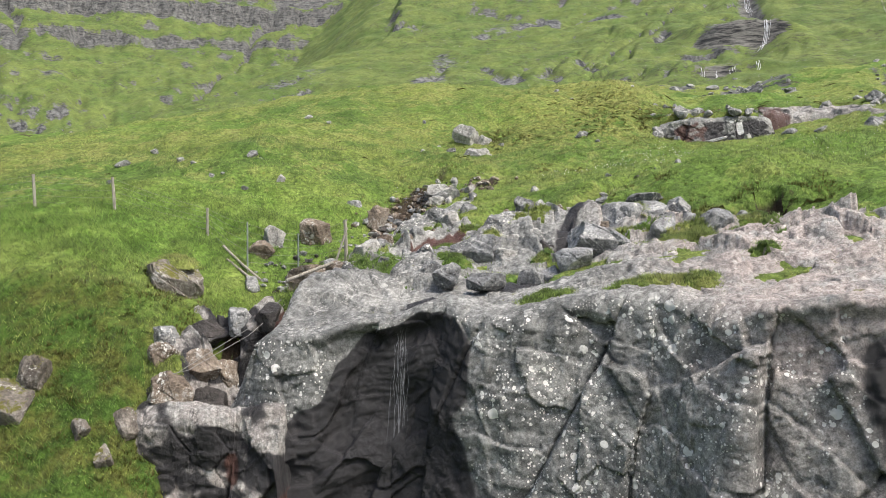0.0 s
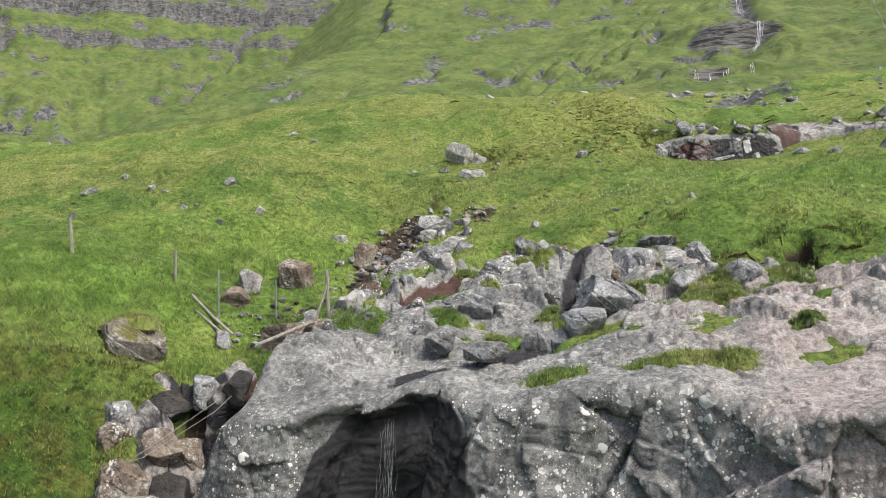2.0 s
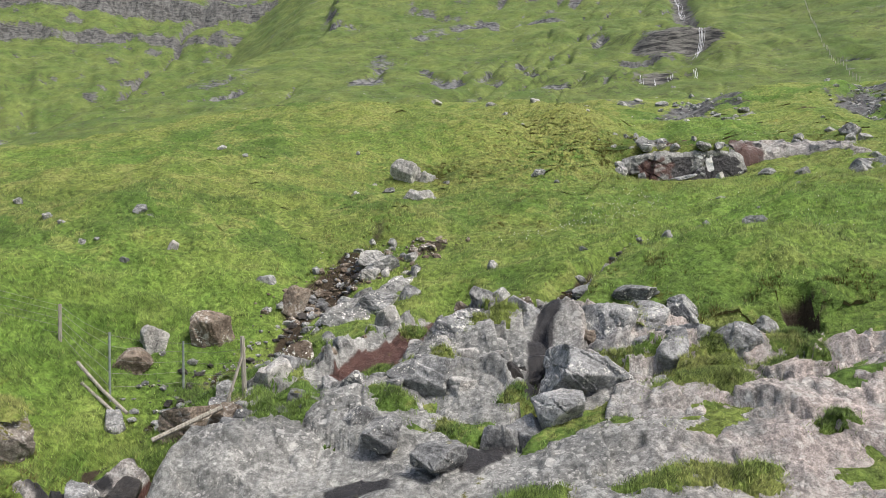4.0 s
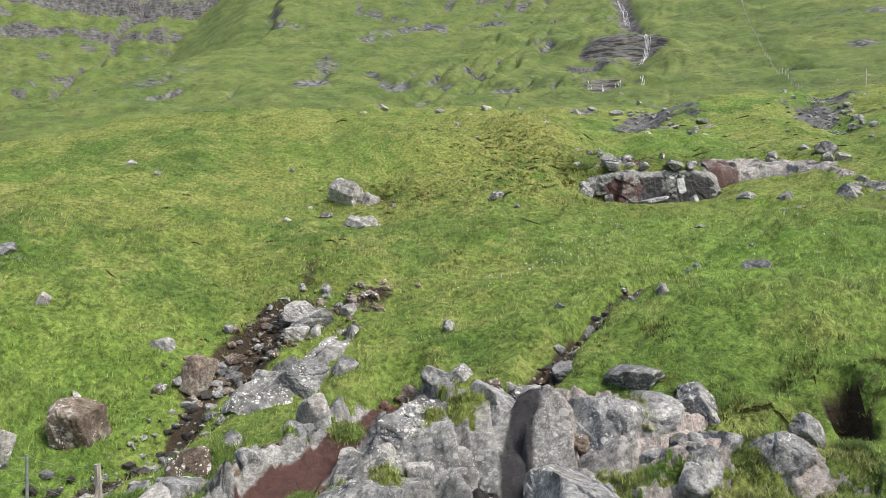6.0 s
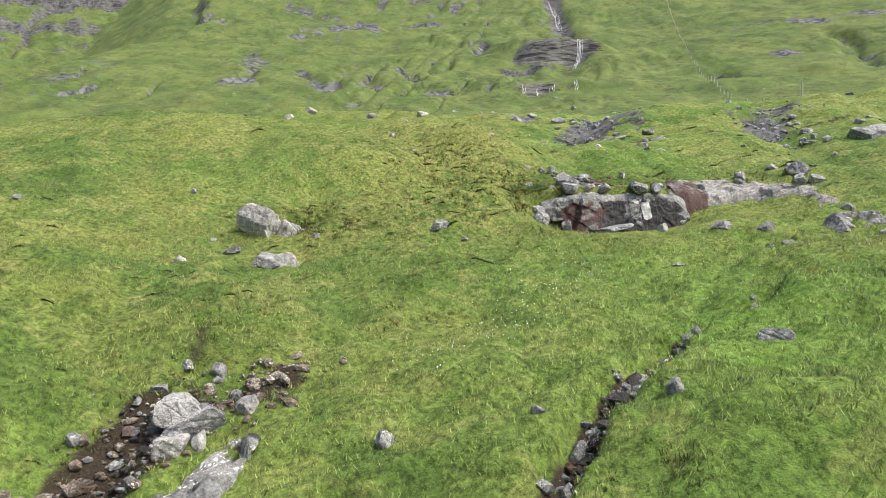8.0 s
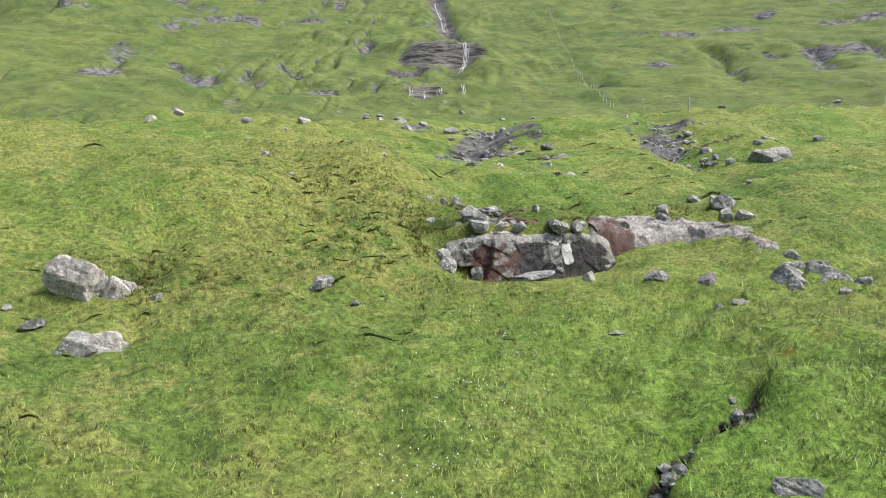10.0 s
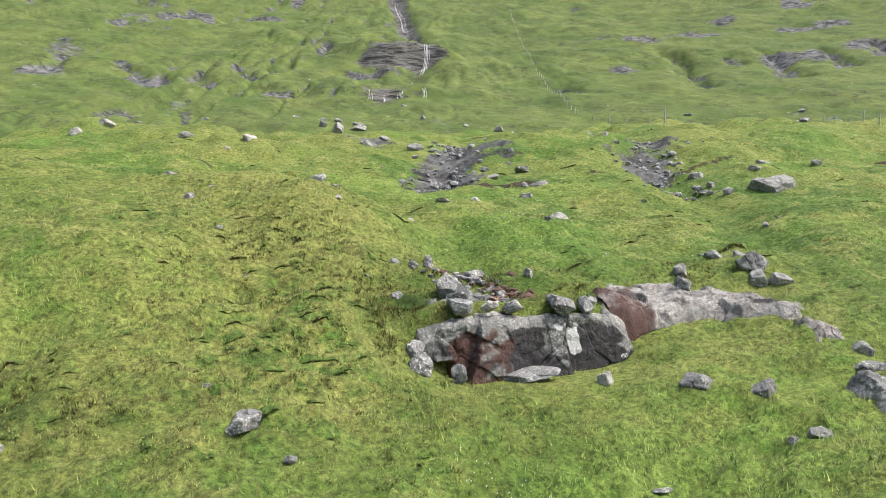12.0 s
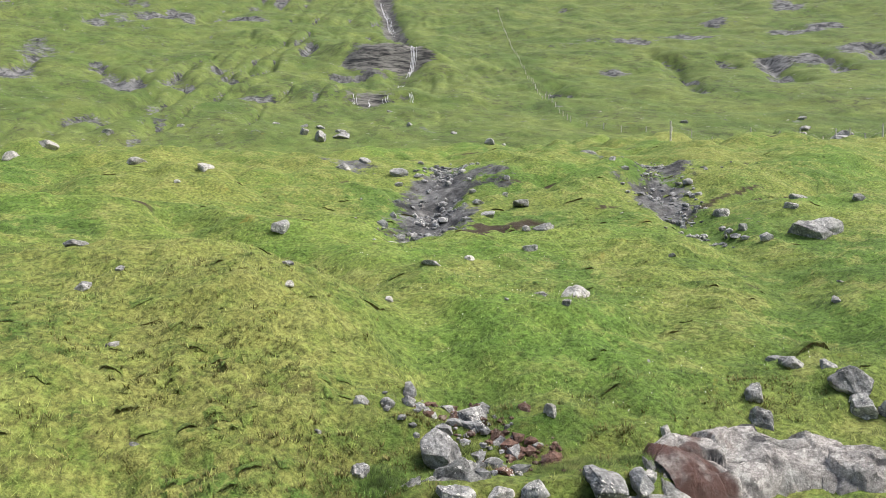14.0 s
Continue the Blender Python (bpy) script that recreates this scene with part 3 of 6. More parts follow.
# ---- mesh helpers ----
def raw_mesh(name, co, faces, smooth=True):
    """A mesh from places and faces that all have the same number of corners."""
    co, faces = np.asarray(co, np.float32), np.asarray(faces, np.int32)
    n = faces.shape[1]
    me = bpy.data.meshes.new(name)
    me.vertices.add(len(co))
    me.vertices.foreach_set("co", np.ascontiguousarray(co).ravel())
    me.loops.add(faces.size)
    me.loops.foreach_set("vertex_index", faces.ravel())
    me.polygons.add(len(faces))
    me.polygons.foreach_set("loop_start", np.arange(0, faces.size, n, dtype=np.int32))
    me.polygons.foreach_set("use_smooth", np.full(len(faces), smooth))
    me.update(calc_edges=True)
    return me


def grid_faces(rows, cols, wrap=False):
    idx = np.arange(rows * cols).reshape(rows, cols)
    if wrap:
        idx = np.concatenate([idx, idx[:, :1]], 1)
    return np.stack([idx[:-1, :-1], idx[1:, :-1], idx[1:, 1:], idx[:-1, 1:]], -1).reshape(-1, 4)


def mark(me, name, values):
    """A value for each corner point of a mesh, read by its material."""
    a = me.attributes.new(name, "FLOAT", "POINT")
    a.data.foreach_set("value", np.ascontiguousarray(values, np.float32).ravel())


def part(name, bm, material, parent=None, label=""):
    """Links a bmesh as one mesh object, under a thing or a part."""
    me = bpy.data.meshes.new(name)
    bm.to_mesh(me)
    bm.free()
    me.materials.append(material)
    ob = new(name, me)
    ob.parent = parent
    return tagged(ob, label)


def tube(bm, pts, radii, sides=6):
    """A round bar through pts."""
    pts = [Vector(p) for p in pts]
    if isinstance(radii, (int, float)):
        radii = [radii] * len(pts)
    rings = []
    for k, p in enumerate(pts):
        d = (pts[min(k + 1, len(pts) - 1)] - pts[max(k - 1, 0)]).normalized()
        a = d.orthogonal().normalized()
        b = d.cross(a)
        rings.append([bm.verts.new(p + radii[k] * (math.cos(q) * a + math.sin(q) * b)) for q in [2 * math.pi * j / sides for j in range(sides)]])
    for r0, r1 in zip(rings, rings[1:]):
        for j in range(sides):
            bm.faces.new((r0[j], r0[(j + 1) % sides], r1[(j + 1) % sides], r1[j]))
    bm.faces.new(rings[0][::-1])
    bm.faces.new(rings[-1])


# ---- the ground sheet ----
# bare patches on the mountainside: x, y, half width across and half depth along the slope
FACE_ROCKS = [
    (0, 276, 4, 11), (-4, 223, 4.3, 8), (46, 199, 4.5, 3), (42, 362, 15, 8), (75, 352, 12, 6), (178, 238, 11, 3.5), (194, 229, 8, 5), (210, 217, 7.3, 6), (233, 231, 4.7, 6),
    (275, 228, 5.3, 12), (235, 196, 6.5, 4), (250, 194, 4.6, 10), (217, 160, 5.4, 8), (188, 168, 5, 6), (152, 194, 4.1, 3), (197, 162, 3.1, 7),
]


def mountain_face_top(x, y):
    """A height just under the far mountain's own slopes, above which the sheet belongs to it."""
    return far_steps(x, y) - 1.0


def ground_marks(x, y, z, slope=0.0):
    """Where the sheet is bare rock, soil, dry or lush grass."""
    d0 = np.hypot(x - 5, y - 15)
    far = step01(95, 150, d0)
    rock, soil = np.zeros(x.shape), np.zeros(x.shape)
    # mountain: furrows, lava cliffs and scree
    ragged = 0.5 * fbm(x / 9, y / 14, 77, 3)
    cut, cuts = np.zeros(x.shape), far > 0
    cut[cuts] = furrow_depth(x[cuts], y[cuts])
    back = step01(380, 440, np.hypot(x, y)) * (z > mountain_face_top(x, y))
    cliffs = step01(0.75, 1.25, slope + 0.25 * fbm(x / 12, y / 12, 79, 2))
    rock = rock + far * 0.95 * cliffs * step01(200, 240, y)
    rock = rock + far * 0.65 * step01(0.25, 0.6, gullies(x, y)) * step01(0.0, 0.4, ragged + 0.15)
    az = np.arctan2(x, y)
    rock = rock + far * back * (0.55 * step01(0.25, 0.7, clefts(x, y)) + 0.32 * step01(0.5, 0.9, furrow(x, y)) * step01(0, 0.5, ragged)
                                + 0.34 * step01(590, 640, np.hypot(x, y)) + 0.25 * step01(0.1, 0.6, vnoise(az * 26, z / 7, 82)) * step01(0, 0.4, vnoise(az * 9, z / 25, 80)))
    for px, py, wide, deep in FACE_ROCKS:
        c, si = py / math.hypot(px, py), px / math.hypot(px, py)
        ex, ey = (x - px) * c - (y - py) * si, (x - px) * si + (y - py) * c
        rock = rock + far * 0.9 * np.exp(-((ex / (1.3 * wide)) ** 2 + (ey / (1.4 * deep)) ** 2) ** 1.5) * (1 + 1.6 * ragged)
    rock = rock + far * 0.8 * step01(0.25, 0.7, cut) * (0.8 + ragged)
    d, t = along(x, y, GORGE)
    rock = rock + far * 0.85 * np.exp(-(d / 4.5) ** 2) * step01(255, 275, y) * (1 + ragged) + far * 0.5 * np.exp(-(d / 3.0) ** 2) * step01(172, 180, y)
    lean = y + 0.35 * (x - 101)
    strata = 0.8 + 0.4 * vnoise(x / 16, z / 1.5, 96) + 0.9 * ragged
    rock = rock + far * strata * (0.8 * np.exp(-((x - 98) / 10) ** 4 - ((lean - 233) / 4.5) ** 2) + 0.7 * np.exp(-((x - 84) / 9) ** 4 - ((lean - 223.5) / 1.6) ** 2) + 0.7 * np.exp(-((x - 69) / 10) ** 4 - ((y + 0.3 * (x - 70) - 181.5) / 1.8) ** 2))
    damp = far * np.clip(np.exp(-(d / 5) ** 2) + np.exp(-((x - 100) / 22) ** 4 - ((lean - 232) / 9) ** 2) + np.exp(-((x - 70) / 12) ** 2 - ((y + 0.3 * (x - 70) - 182) / 4) ** 2) + 0.5 * back, 0, 1)
    # brooks
    for px, py, r in ((25.0, 77, 2.4), (29.0, 70, 1.6), (26.0, 64.8, 1.8), (23.2, 60, 1.8), (21.0, 57.6, 1.2), (43, 66, 2.2), (37.6, 58, 1.8), (31, 66, 1.2), (40, 61, 1.2), (4, 112, 3), (12, 140, 4)):
        rock = rock + 0.75 * np.exp(-((x - px) / r) ** 2 - ((y - py) / (1.7 * r)) ** 2)
    for bed in BEDS:
        g, t = along(x, y, bed)
        rock = rock + 0.75 * np.exp(-((g + 0.8 * vnoise(x / 1.5, y / 1.5, 87)) / (1.0 + 1.3 * np.exp(-((t - 0.35) / 0.2) ** 2))) ** 2) * step01(-0.3, 0.2, vnoise(x / 4, y / 4, 88) + 0.3) * (1 - step01(0.45, 0.58, t) * (bed is not BEDS[2]))
    g, t = along(x, y, GULLY_RIGHT)
    soil = soil + 1.0 * np.exp(-(g / (0.12 + 0.2 * t)) ** 4) * step01(0.02, 0.1, t)
    g, t = along(x, y, GULLY_LEFT)
    soil = soil + np.exp(-((g + 0.25 * vnoise(x * 1.3, y * 1.3, 93)) / (0.15 + 0.42 * np.exp(-((t - 0.44) / 0.13) ** 2))) ** 2) * (0.32 + 0.63 * step01(0.3, 0.4, t))
    g, t = along(x, y, RILL_HEAD)
    soil = soil + 0.9 * np.exp(-((g + 0.22 * fbm(x * 1.5, y * 1.5, 68, 2)) / 0.40) ** 2)
    mid = step01(30, 38, d0) * (1 - far)
    soil = soil + mid * 0.55 * step01(0.66, 0.85, vnoise(x / 2.6 + 0.2 * y, y / 0.8, 89)) * step01(0, 0.3, vnoise(x / 7, y / 7, 90))
    soil = soil + mid * 0.75 * step01(0.16, 0.06, folds(x, y)) * step01(-0.2, 0.3, vnoise(x / 5, y / 5, 92))
    bank = np.exp(-((x - 8.2) / 1.5) ** 4) * np.exp(-((y - 18.36 + 0.10 * vnoise(x * 3, y, 98)) / 0.12) ** 2) * step01(-0.6, 0.0, vnoise(x * 1.4, y, 66))
    soil = soil + 0.55 * bank + np.exp(-((x - 8.35) / 0.31) ** 8 - ((y - 18.3) / 0.34) ** 8)
    soil = soil + 0.35 * np.exp(-((x - 2.6) / 1.3) ** 2 - ((y - 36.5) / 1.0) ** 2)
    slopeside = np.clip(step01(17.2, 15.2, y + 0.5 * vnoise(x / 1.5, y / 1.5, 79)) * step01(-3, -5, x) + 0.7 * np.exp(-((x - 2.4) / 2.2) ** 2 - ((y - 36.6) / 1.3) ** 2) + 0.8 * np.exp(-((x - 14) / 3.2) ** 4 - ((y - 39) / 1.6) ** 2) + 0.5 * np.exp(-((x - 0.2) / 1.6) ** 2 - ((y - 27.5) / 2.2) ** 2), 0, 1)
    slopeside = np.clip(slopeside + 0.6 * np.exp(-((x - 12.3) / 1.8) ** 2 - ((y - 34.4) / 1.5) ** 2) + 0.4 * np.exp(-((x - 10.4) / 0.9) ** 2 - ((y - 32) / 2) ** 2), 0, 1)
    soil = soil + slopeside * (0.12 + 0.25 * vnoise(x / 0.9, y / 0.9, 94))
    dry = np.clip(0.4 * ridge(x, y) + 0.5 * step01(0.0, 0.7, vnoise(x / 9, y / 6, 91)) * step01(16, 30, y), 0, 1)
    dry = dry * (1 - 0.75 * far)
    lush = 0.8 * np.exp(-((x - 14) / 6) ** 2 - ((y - 31) / 4) ** 2) + 0.55 * np.exp(-((x + 4) / 6) ** 2 - ((y - 23) / 2.5) ** 2) + 0.6 * np.exp(-((x - 17.5) / 3) ** 2 - ((y - 44) / 5) ** 2)
    lush = lush + 1.0 * np.exp(-((x + 9.5) / 5) ** 2 - ((y - 19.2) / 3.2) ** 2) + 0.7 * np.exp(-((x - 10) / 5) ** 2 - ((y - 23) / 5) ** 2) + 0.4 * step01(0.2, 0.6, vnoise(x / 6, y / 4, 59)) * (1 - far)
    tread = tread_zone(x, y) * terraces(x, y)[1]
    damp = damp + (1 - far) * 0.3 * np.clip(rock, 0, 1)
    return np.clip(rock, 0, 1), np.clip(soil, 0, 1.2), dry, np.clip(lush, 0, 1), tread, 0.85 * far, damp, slopeside


def build_ground():
    fine = np.arange(radians(-46), radians(72), 0.0034)
    coarse = np.linspace(radians(72), radians(314), 40)[1:-1]
    ang = np.concatenate([fine, coarse])
    rad = np.concatenate([np.geomspace(1, 19, 12)[:-1], np.geomspace(19, 125, 580)[:-1], np.geomspace(125, 820, 340)[:-1], np.geomspace(820, 1500, 24), [2200, 3500, 4800]])
    rr, aa = np.meshgrid(rad, ang, indexing="ij")
    x, y = 2 + rr * np.sin(aa), -10 + rr * np.cos(aa)
    z = ground(x, y)
    me = raw_mesh("ground", np.stack([x, y, z], -1).reshape(-1, 3), grid_faces(len(rad), len(ang), True)[:, ::-1])
    for name, v in zip(("rock", "soil", "dry", "lush", "tread", "alp", "damp", "heath"), ground_marks(x, y, z, np.abs(np.gradient(z, rad, axis=0)))):
        mark(me, name, v)
    me.materials.append(TURF)
    return tagged(new("ground", me), "steep green hillside rising to a rocky mountain", "ground", kind="structure")


build_ground()

# ---- the cliff with the small waterfall ----
LIP = [(-4.3, 15.6, 3.7), (-3.4, 14.75, 3.95), (-2.6, 14.4, 4.0), (-1.8, 14.35, 4.2), (-0.9, 14.3, 4.33), (0.2, 14.1, 4.6), (0.9, 13.5, 4.55),
       (1.6, 13.05, 4.65), (2.6, 12.75, 4.85), (3.7, 12.27, 5.05), (4.3, 11.7, 4.85), (4.9, 10.9, 4.85), (5.8, 10.4, 5.0), (7.0, 9.8, 5.1), (8.6, 9.2, 5.2), (11, 8.2, 5.3), (14, 7, 5.4)]
BACK = [(-3.4, 17.3), (-2.4, 18.4), (-1.2, 19.8), (0.3, 21.0), (2.0, 21.5), (3.6, 21.2), (5.0, 20.4), (6.4, 19.6), (7.3, 18.2), (8.2, 17.6), (10, 16.4), (13, 15), (17, 13.5)]


def resample(pts, n):
    pts = np.array(pts, float)
    s = np.concatenate([[0], np.cumsum(np.linalg.norm(np.diff(pts[:, :2], axis=0), axis=1))])
    t = np.linspace(0, s[-1], n)
    out = np.stack([np.interp(t, s, pts[:, k]) for k in range(pts.shape[1])], 1)
    return out, t


def blocks(a, b, seed, size, gap, lift):
    """Jointed rock: blocks of uneven height parted by narrow gaps."""
    wa, wb = a + 0.07 * size * fbm(a / size, b / size, seed, 4), b + 0.07 * size * fbm(a / size, b / size, seed + 3, 4)
    f1, f2, cell, dx, dy = worley(wa / size, wb / size, seed + 6)
    lean = (cell * 7.3) % 1.0 * 6.283
    plane = np.cos(lean) * dx + np.sin(lean) * dy
    open_by = step01(-0.3, 0.5, vnoise(a / size * 0.8, b / size * 0.8, seed + 8))
    return lift * (cell - 0.5 + 0.9 * plane) - gap * open_by * np.exp(-np.abs(f2 - f1) / 0.022)


TOPS = {}


def build_crag(name, lip, back, depth, batter, seed, label, category, cols, marks, recess=None, raise_by=0.08, broken=1.0, bed=hillside, chute=None, n_face=120, ends_in=1.1, relief=1.0):
    L, s = resample(lip, cols)
    B, _ = resample(back, cols)
    n_top = 130
    tang = np.gradient(L[:, :2], axis=0)
    tang /= np.linalg.norm(tang, axis=1)[:, None]
    out = np.stack([tang[:, 1], -tang[:, 0]], 1)
    v = np.linspace(0, 1, n_top)[:, None] ** 0.9
    x, y = B[:, 0] + (L[:, 0] - B[:, 0]) * v, B[:, 1] + (L[:, 1] - B[:, 1]) * v
    base = bed(x, y)
    w = step01(0.45, 1.0, v)
    z = base * (1 - w) + L[:, 2] * w
    rough = 0.12 * fbm(x / 1.3, y / 1.3, seed, 4) + blocks(x + 0.4 * y, y, seed + 1, 1.3 / broken ** 1.5, 0.16, 0.30 * broken) * (1 - 0.75 * w / broken) + blocks(x + 0.5 * y, y * 1.5, seed + 2, 0.55, 0.045, 0.08) + blocks(x, y, seed + 3, 0.2, 0.01, 0.025) + 0.35 * step01(0.6, 0.3, v) * blocks(x, y + 0.3 * x, seed + 5, 0.8, 0.5, 0.9) + 0.03 * fbm(x / 0.2, y / 0.2, seed + 4, 3)
    cut = np.exp(-(along(x, y, chute)[0] / 0.42) ** 4) if chute else 0 * x
    rough = rough * (1 - 0.75 * cut) - 0.16 * cut
    edge = np.minimum(1 - v + 0 * x, 1)
    z = z + raise_by + rough * (1 - 0.5 * w) - 0.55 * step01(0.82, 1.0, edge) - 0.0 * x
    ends = np.minimum(s - s[0], s[-1] - s)
    z = z - 1.5 * (1 - step01(0, ends_in, ends))[None, :]
    q = np.linspace(0, 1, n_face + 1)[1:, None]
    drop = depth * q
    push = 0.22 * (1 - np.exp(-drop / 0.12)) + batter * drop
    sx, dz = s[None, :] + 0 * drop, drop + 0 * s[None, :]
    hollow = 0 * sx
    if recess is not None:
        hollow = recess(L[:, 0][None, :], drop)
        push = push - hollow
    still = np.clip(1 - 1.9 * hollow, 0.12, 1)
    # tall flat faces parted by straight joints, smaller flakes, and fine layers in the hollows
    bump = still * (0.07 * fbm(sx / 0.9, dz / 1.5, seed + 11, 4) + blocks(sx + 0.22 * dz, dz * 0.5 + 0.2 * sx, seed + 12, 1.9 / broken, 0.16, 0.34 * broken) + blocks(sx - 0.5 * dz, dz * 0.8, seed + 13, 0.85, 0.05, 0.11)) \
        + still * blocks(sx, dz + 0.2 * sx, seed + 15, 0.24, 0.010, 0.022) + 0.016 * fbm(sx / 0.16, dz / 0.12, seed + 14, 3) + (1 - still) * (0.05 * fbm(sx / 0.9, dz / 0.3 + 0.5 * sx, seed + 16, 4) + 0.16 * fbm(sx / 1.3, dz / 0.9, seed + 17, 2) + blocks(sx + 0.6 * dz, dz, seed + 18, 0.9, 0.03, 0.14))
    push = push + relief * bump * step01(0, 0.35, drop)
    fx, fy = L[:, 0] + out[:, 0] * push, L[:, 1] + out[:, 1] * push
    fz = z[-1][None, :] - drop
    co = np.stack([np.concatenate([x, fx]), np.concatenate([y, fy]), np.concatenate([z, fz])], -1)
    me = raw_mesh(name, co.reshape(-1, 3), grid_faces(n_top + n_face, cols))
    for key, val in marks(co[..., 0], co[..., 1], co[..., 2], np.concatenate([np.zeros_like(x), drop + 0 * fx])).items():
        mark(me, key, val)
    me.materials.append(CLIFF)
    TOPS[name] = np.stack([x, y, z], -1)[::2, ::4].reshape(-1, 3)
    return tagged(new(name, me), label, category)


def top_of(name, x, y):
    """Height of a crag's top, or of the turf where that is higher."""
    t = TOPS[name]
    k = int(np.argmin((t[:, 0] - x) ** 2 + (t[:, 1] - y) ** 2))
    return max(float(t[k, 2]), float(ground(x, y))) if math.hypot(t[k, 0] - x, t[k, 1] - y) < 0.3 else float(ground(x, y))


def cliff_marks(x, y, z, drop):
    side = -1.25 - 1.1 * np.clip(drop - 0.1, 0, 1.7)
    # wet rock around the trickle, with the alcove's shade painted into the same black
    wet_shade = step01(-0.25, 0.25, x - side + 0.3 * vnoise(x * 2, z, 5)) * (1 - step01(0.1, 0.7, x + 0.25 * vnoise(z * 1.5, x, 6))) * step01(0.05, 0.3, drop + 0.1 * vnoise(x * 2, z, 8)) * 0.9
    wet_shade = wet_shade + 0.75 * np.exp(-((x - 6.2 - 0.1 * vnoise(z, x, 9)) / 0.45) ** 2) * step01(0.3, 0.8, drop)
    wet_shade = wet_shade + 0.5 * step01(1.8, 3.6, drop) * (1 - step01(3.5, 4.5, x))
    g, t = along(x, y, GULLY_RIGHT)
    wet_shade = wet_shade + 0.95 * np.exp(-(g / 0.30) ** 2) * (drop < 0.01)
    wet_shade = wet_shade + 0.85 * np.exp(-((x + 0.3) / 0.7) ** 2 - ((y - 14.9) / 0.5) ** 2) * (drop < 0.01)
    g, t = along(x, y, RED_CHUTE)
    return {"spot": np.where(drop > 0.15, 1.0, 0.3), "wet_shade": np.clip(wet_shade, 0, 1), "pink": step01(3.2, 5.5, x) * (1 - 0.6 * step01(0.6, 1.6, drop)), "red": 0.95 * np.exp(-(g / 0.36) ** 4) + 0.45 * step01(3.0, 3.8, drop) * np.exp(-((x - 0.3) / 0.6) ** 2)}


cliff = build_crag("rock_cliff", LIP, BACK, 6.0, 0.24, 101, "grey jointed basalt cliff with white lichen and a wet alcove, its shade painted black", "cliff", 680, cliff_marks,
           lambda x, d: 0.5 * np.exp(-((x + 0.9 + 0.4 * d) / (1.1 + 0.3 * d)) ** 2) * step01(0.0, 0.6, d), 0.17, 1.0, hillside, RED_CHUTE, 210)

LEDGE = [(11.0, 37.7, 12.0), (11.5, 37.55, 12.2), (12.2, 37.3, 12.35), (13.2, 37.1, 12.42), (14.2, 36.85, 12.45), (15.0, 36.65, 12.5), (15.7, 36.5, 12.45), (16.3, 36.45, 12.3), (16.8, 36.6, 12.1)]
LEDGE_BACK = [(11.2, 38.5), (11.8, 38.4), (12.5, 38.3), (13.4, 38.2), (14.3, 37.9), (15.1, 37.5), (15.8, 37.3), (16.5, 37.3), (17.0, 37.4)]


def ledge_marks(x, y, z, drop):
    red = (0.74 + 0.3 * fbm(x * 1.5, z * 2, 21, 3)) * np.exp(-((x - 12.7) / 0.9) ** 4) * step01(0.05, 0.3, drop) + 0.5 * np.exp(-((x - 16.8) / 0.5) ** 2) + 0.55 * np.exp(-((x - 13.6) / 0.4) ** 2) * (drop < 0.01)
    # the black near x 11.5 paints shade into the cavity; elsewhere wet rock
    wet_shade = 0.42 * step01(0.1, 0.4, drop) * (1 + fbm(x * 2, z * 2.5, 24, 3)) + (0.45 + 0.35 * fbm(x * 1.6, z * 1.8, 22, 3)) * np.exp(-((x - 14.6) / 1.1) ** 4) * step01(0.1, 0.5, drop) + 0.7 * np.exp(-((x - 11.5) / 0.35) ** 2) * step01(0.8, 1.2, drop) + 0.45 * np.exp(-((x - 15.6) / 0.6) ** 2) * (drop > 0)
    pale = (0.95 + 0.25 * fbm(x * 4, z * 3, 25, 3)) * np.exp(-((x - 15.0 + 0.03 * vnoise(z * 5, x, 2)) / 0.17) ** 4 - ((drop - 0.62) / 0.38) ** 4) + np.exp(-((x - 14.6) / 0.12) ** 2 - ((drop - 0.3) / 0.1) ** 2)
    return {"spot": 0.4 + 0 * x, "pale": pale, "wet_shade": np.clip(wet_shade, 0, 1), "pink": 0 * x, "red": red}


ledge = build_crag("rock_ledge", LEDGE, LEDGE_BACK, 2.6, 0.22, 151, "low rock ledge stained red and black below a trickle", "rock ledge", 330, ledge_marks,
           lambda x, d: 0.9 * np.exp(-((x - 11.6) / 0.38) ** 4) * step01(0.85, 0.95, d), -0.16, 0.95, ground, None, 140, 0.35, 0.7)


# ---- boulders ----
@functools.lru_cache(None)
def ball(level):
    bm = bmesh.new()
    bmesh.ops.create_icosphere(bm, subdivisions=level, radius=1.0)
    bm.verts.ensure_lookup_table()
    dirs = np.array([v.co[:] for v in bm.verts])
    tris = np.array([[v.index for v in f.verts] for f in bm.faces])
    bm.free()
    return dirs, tris


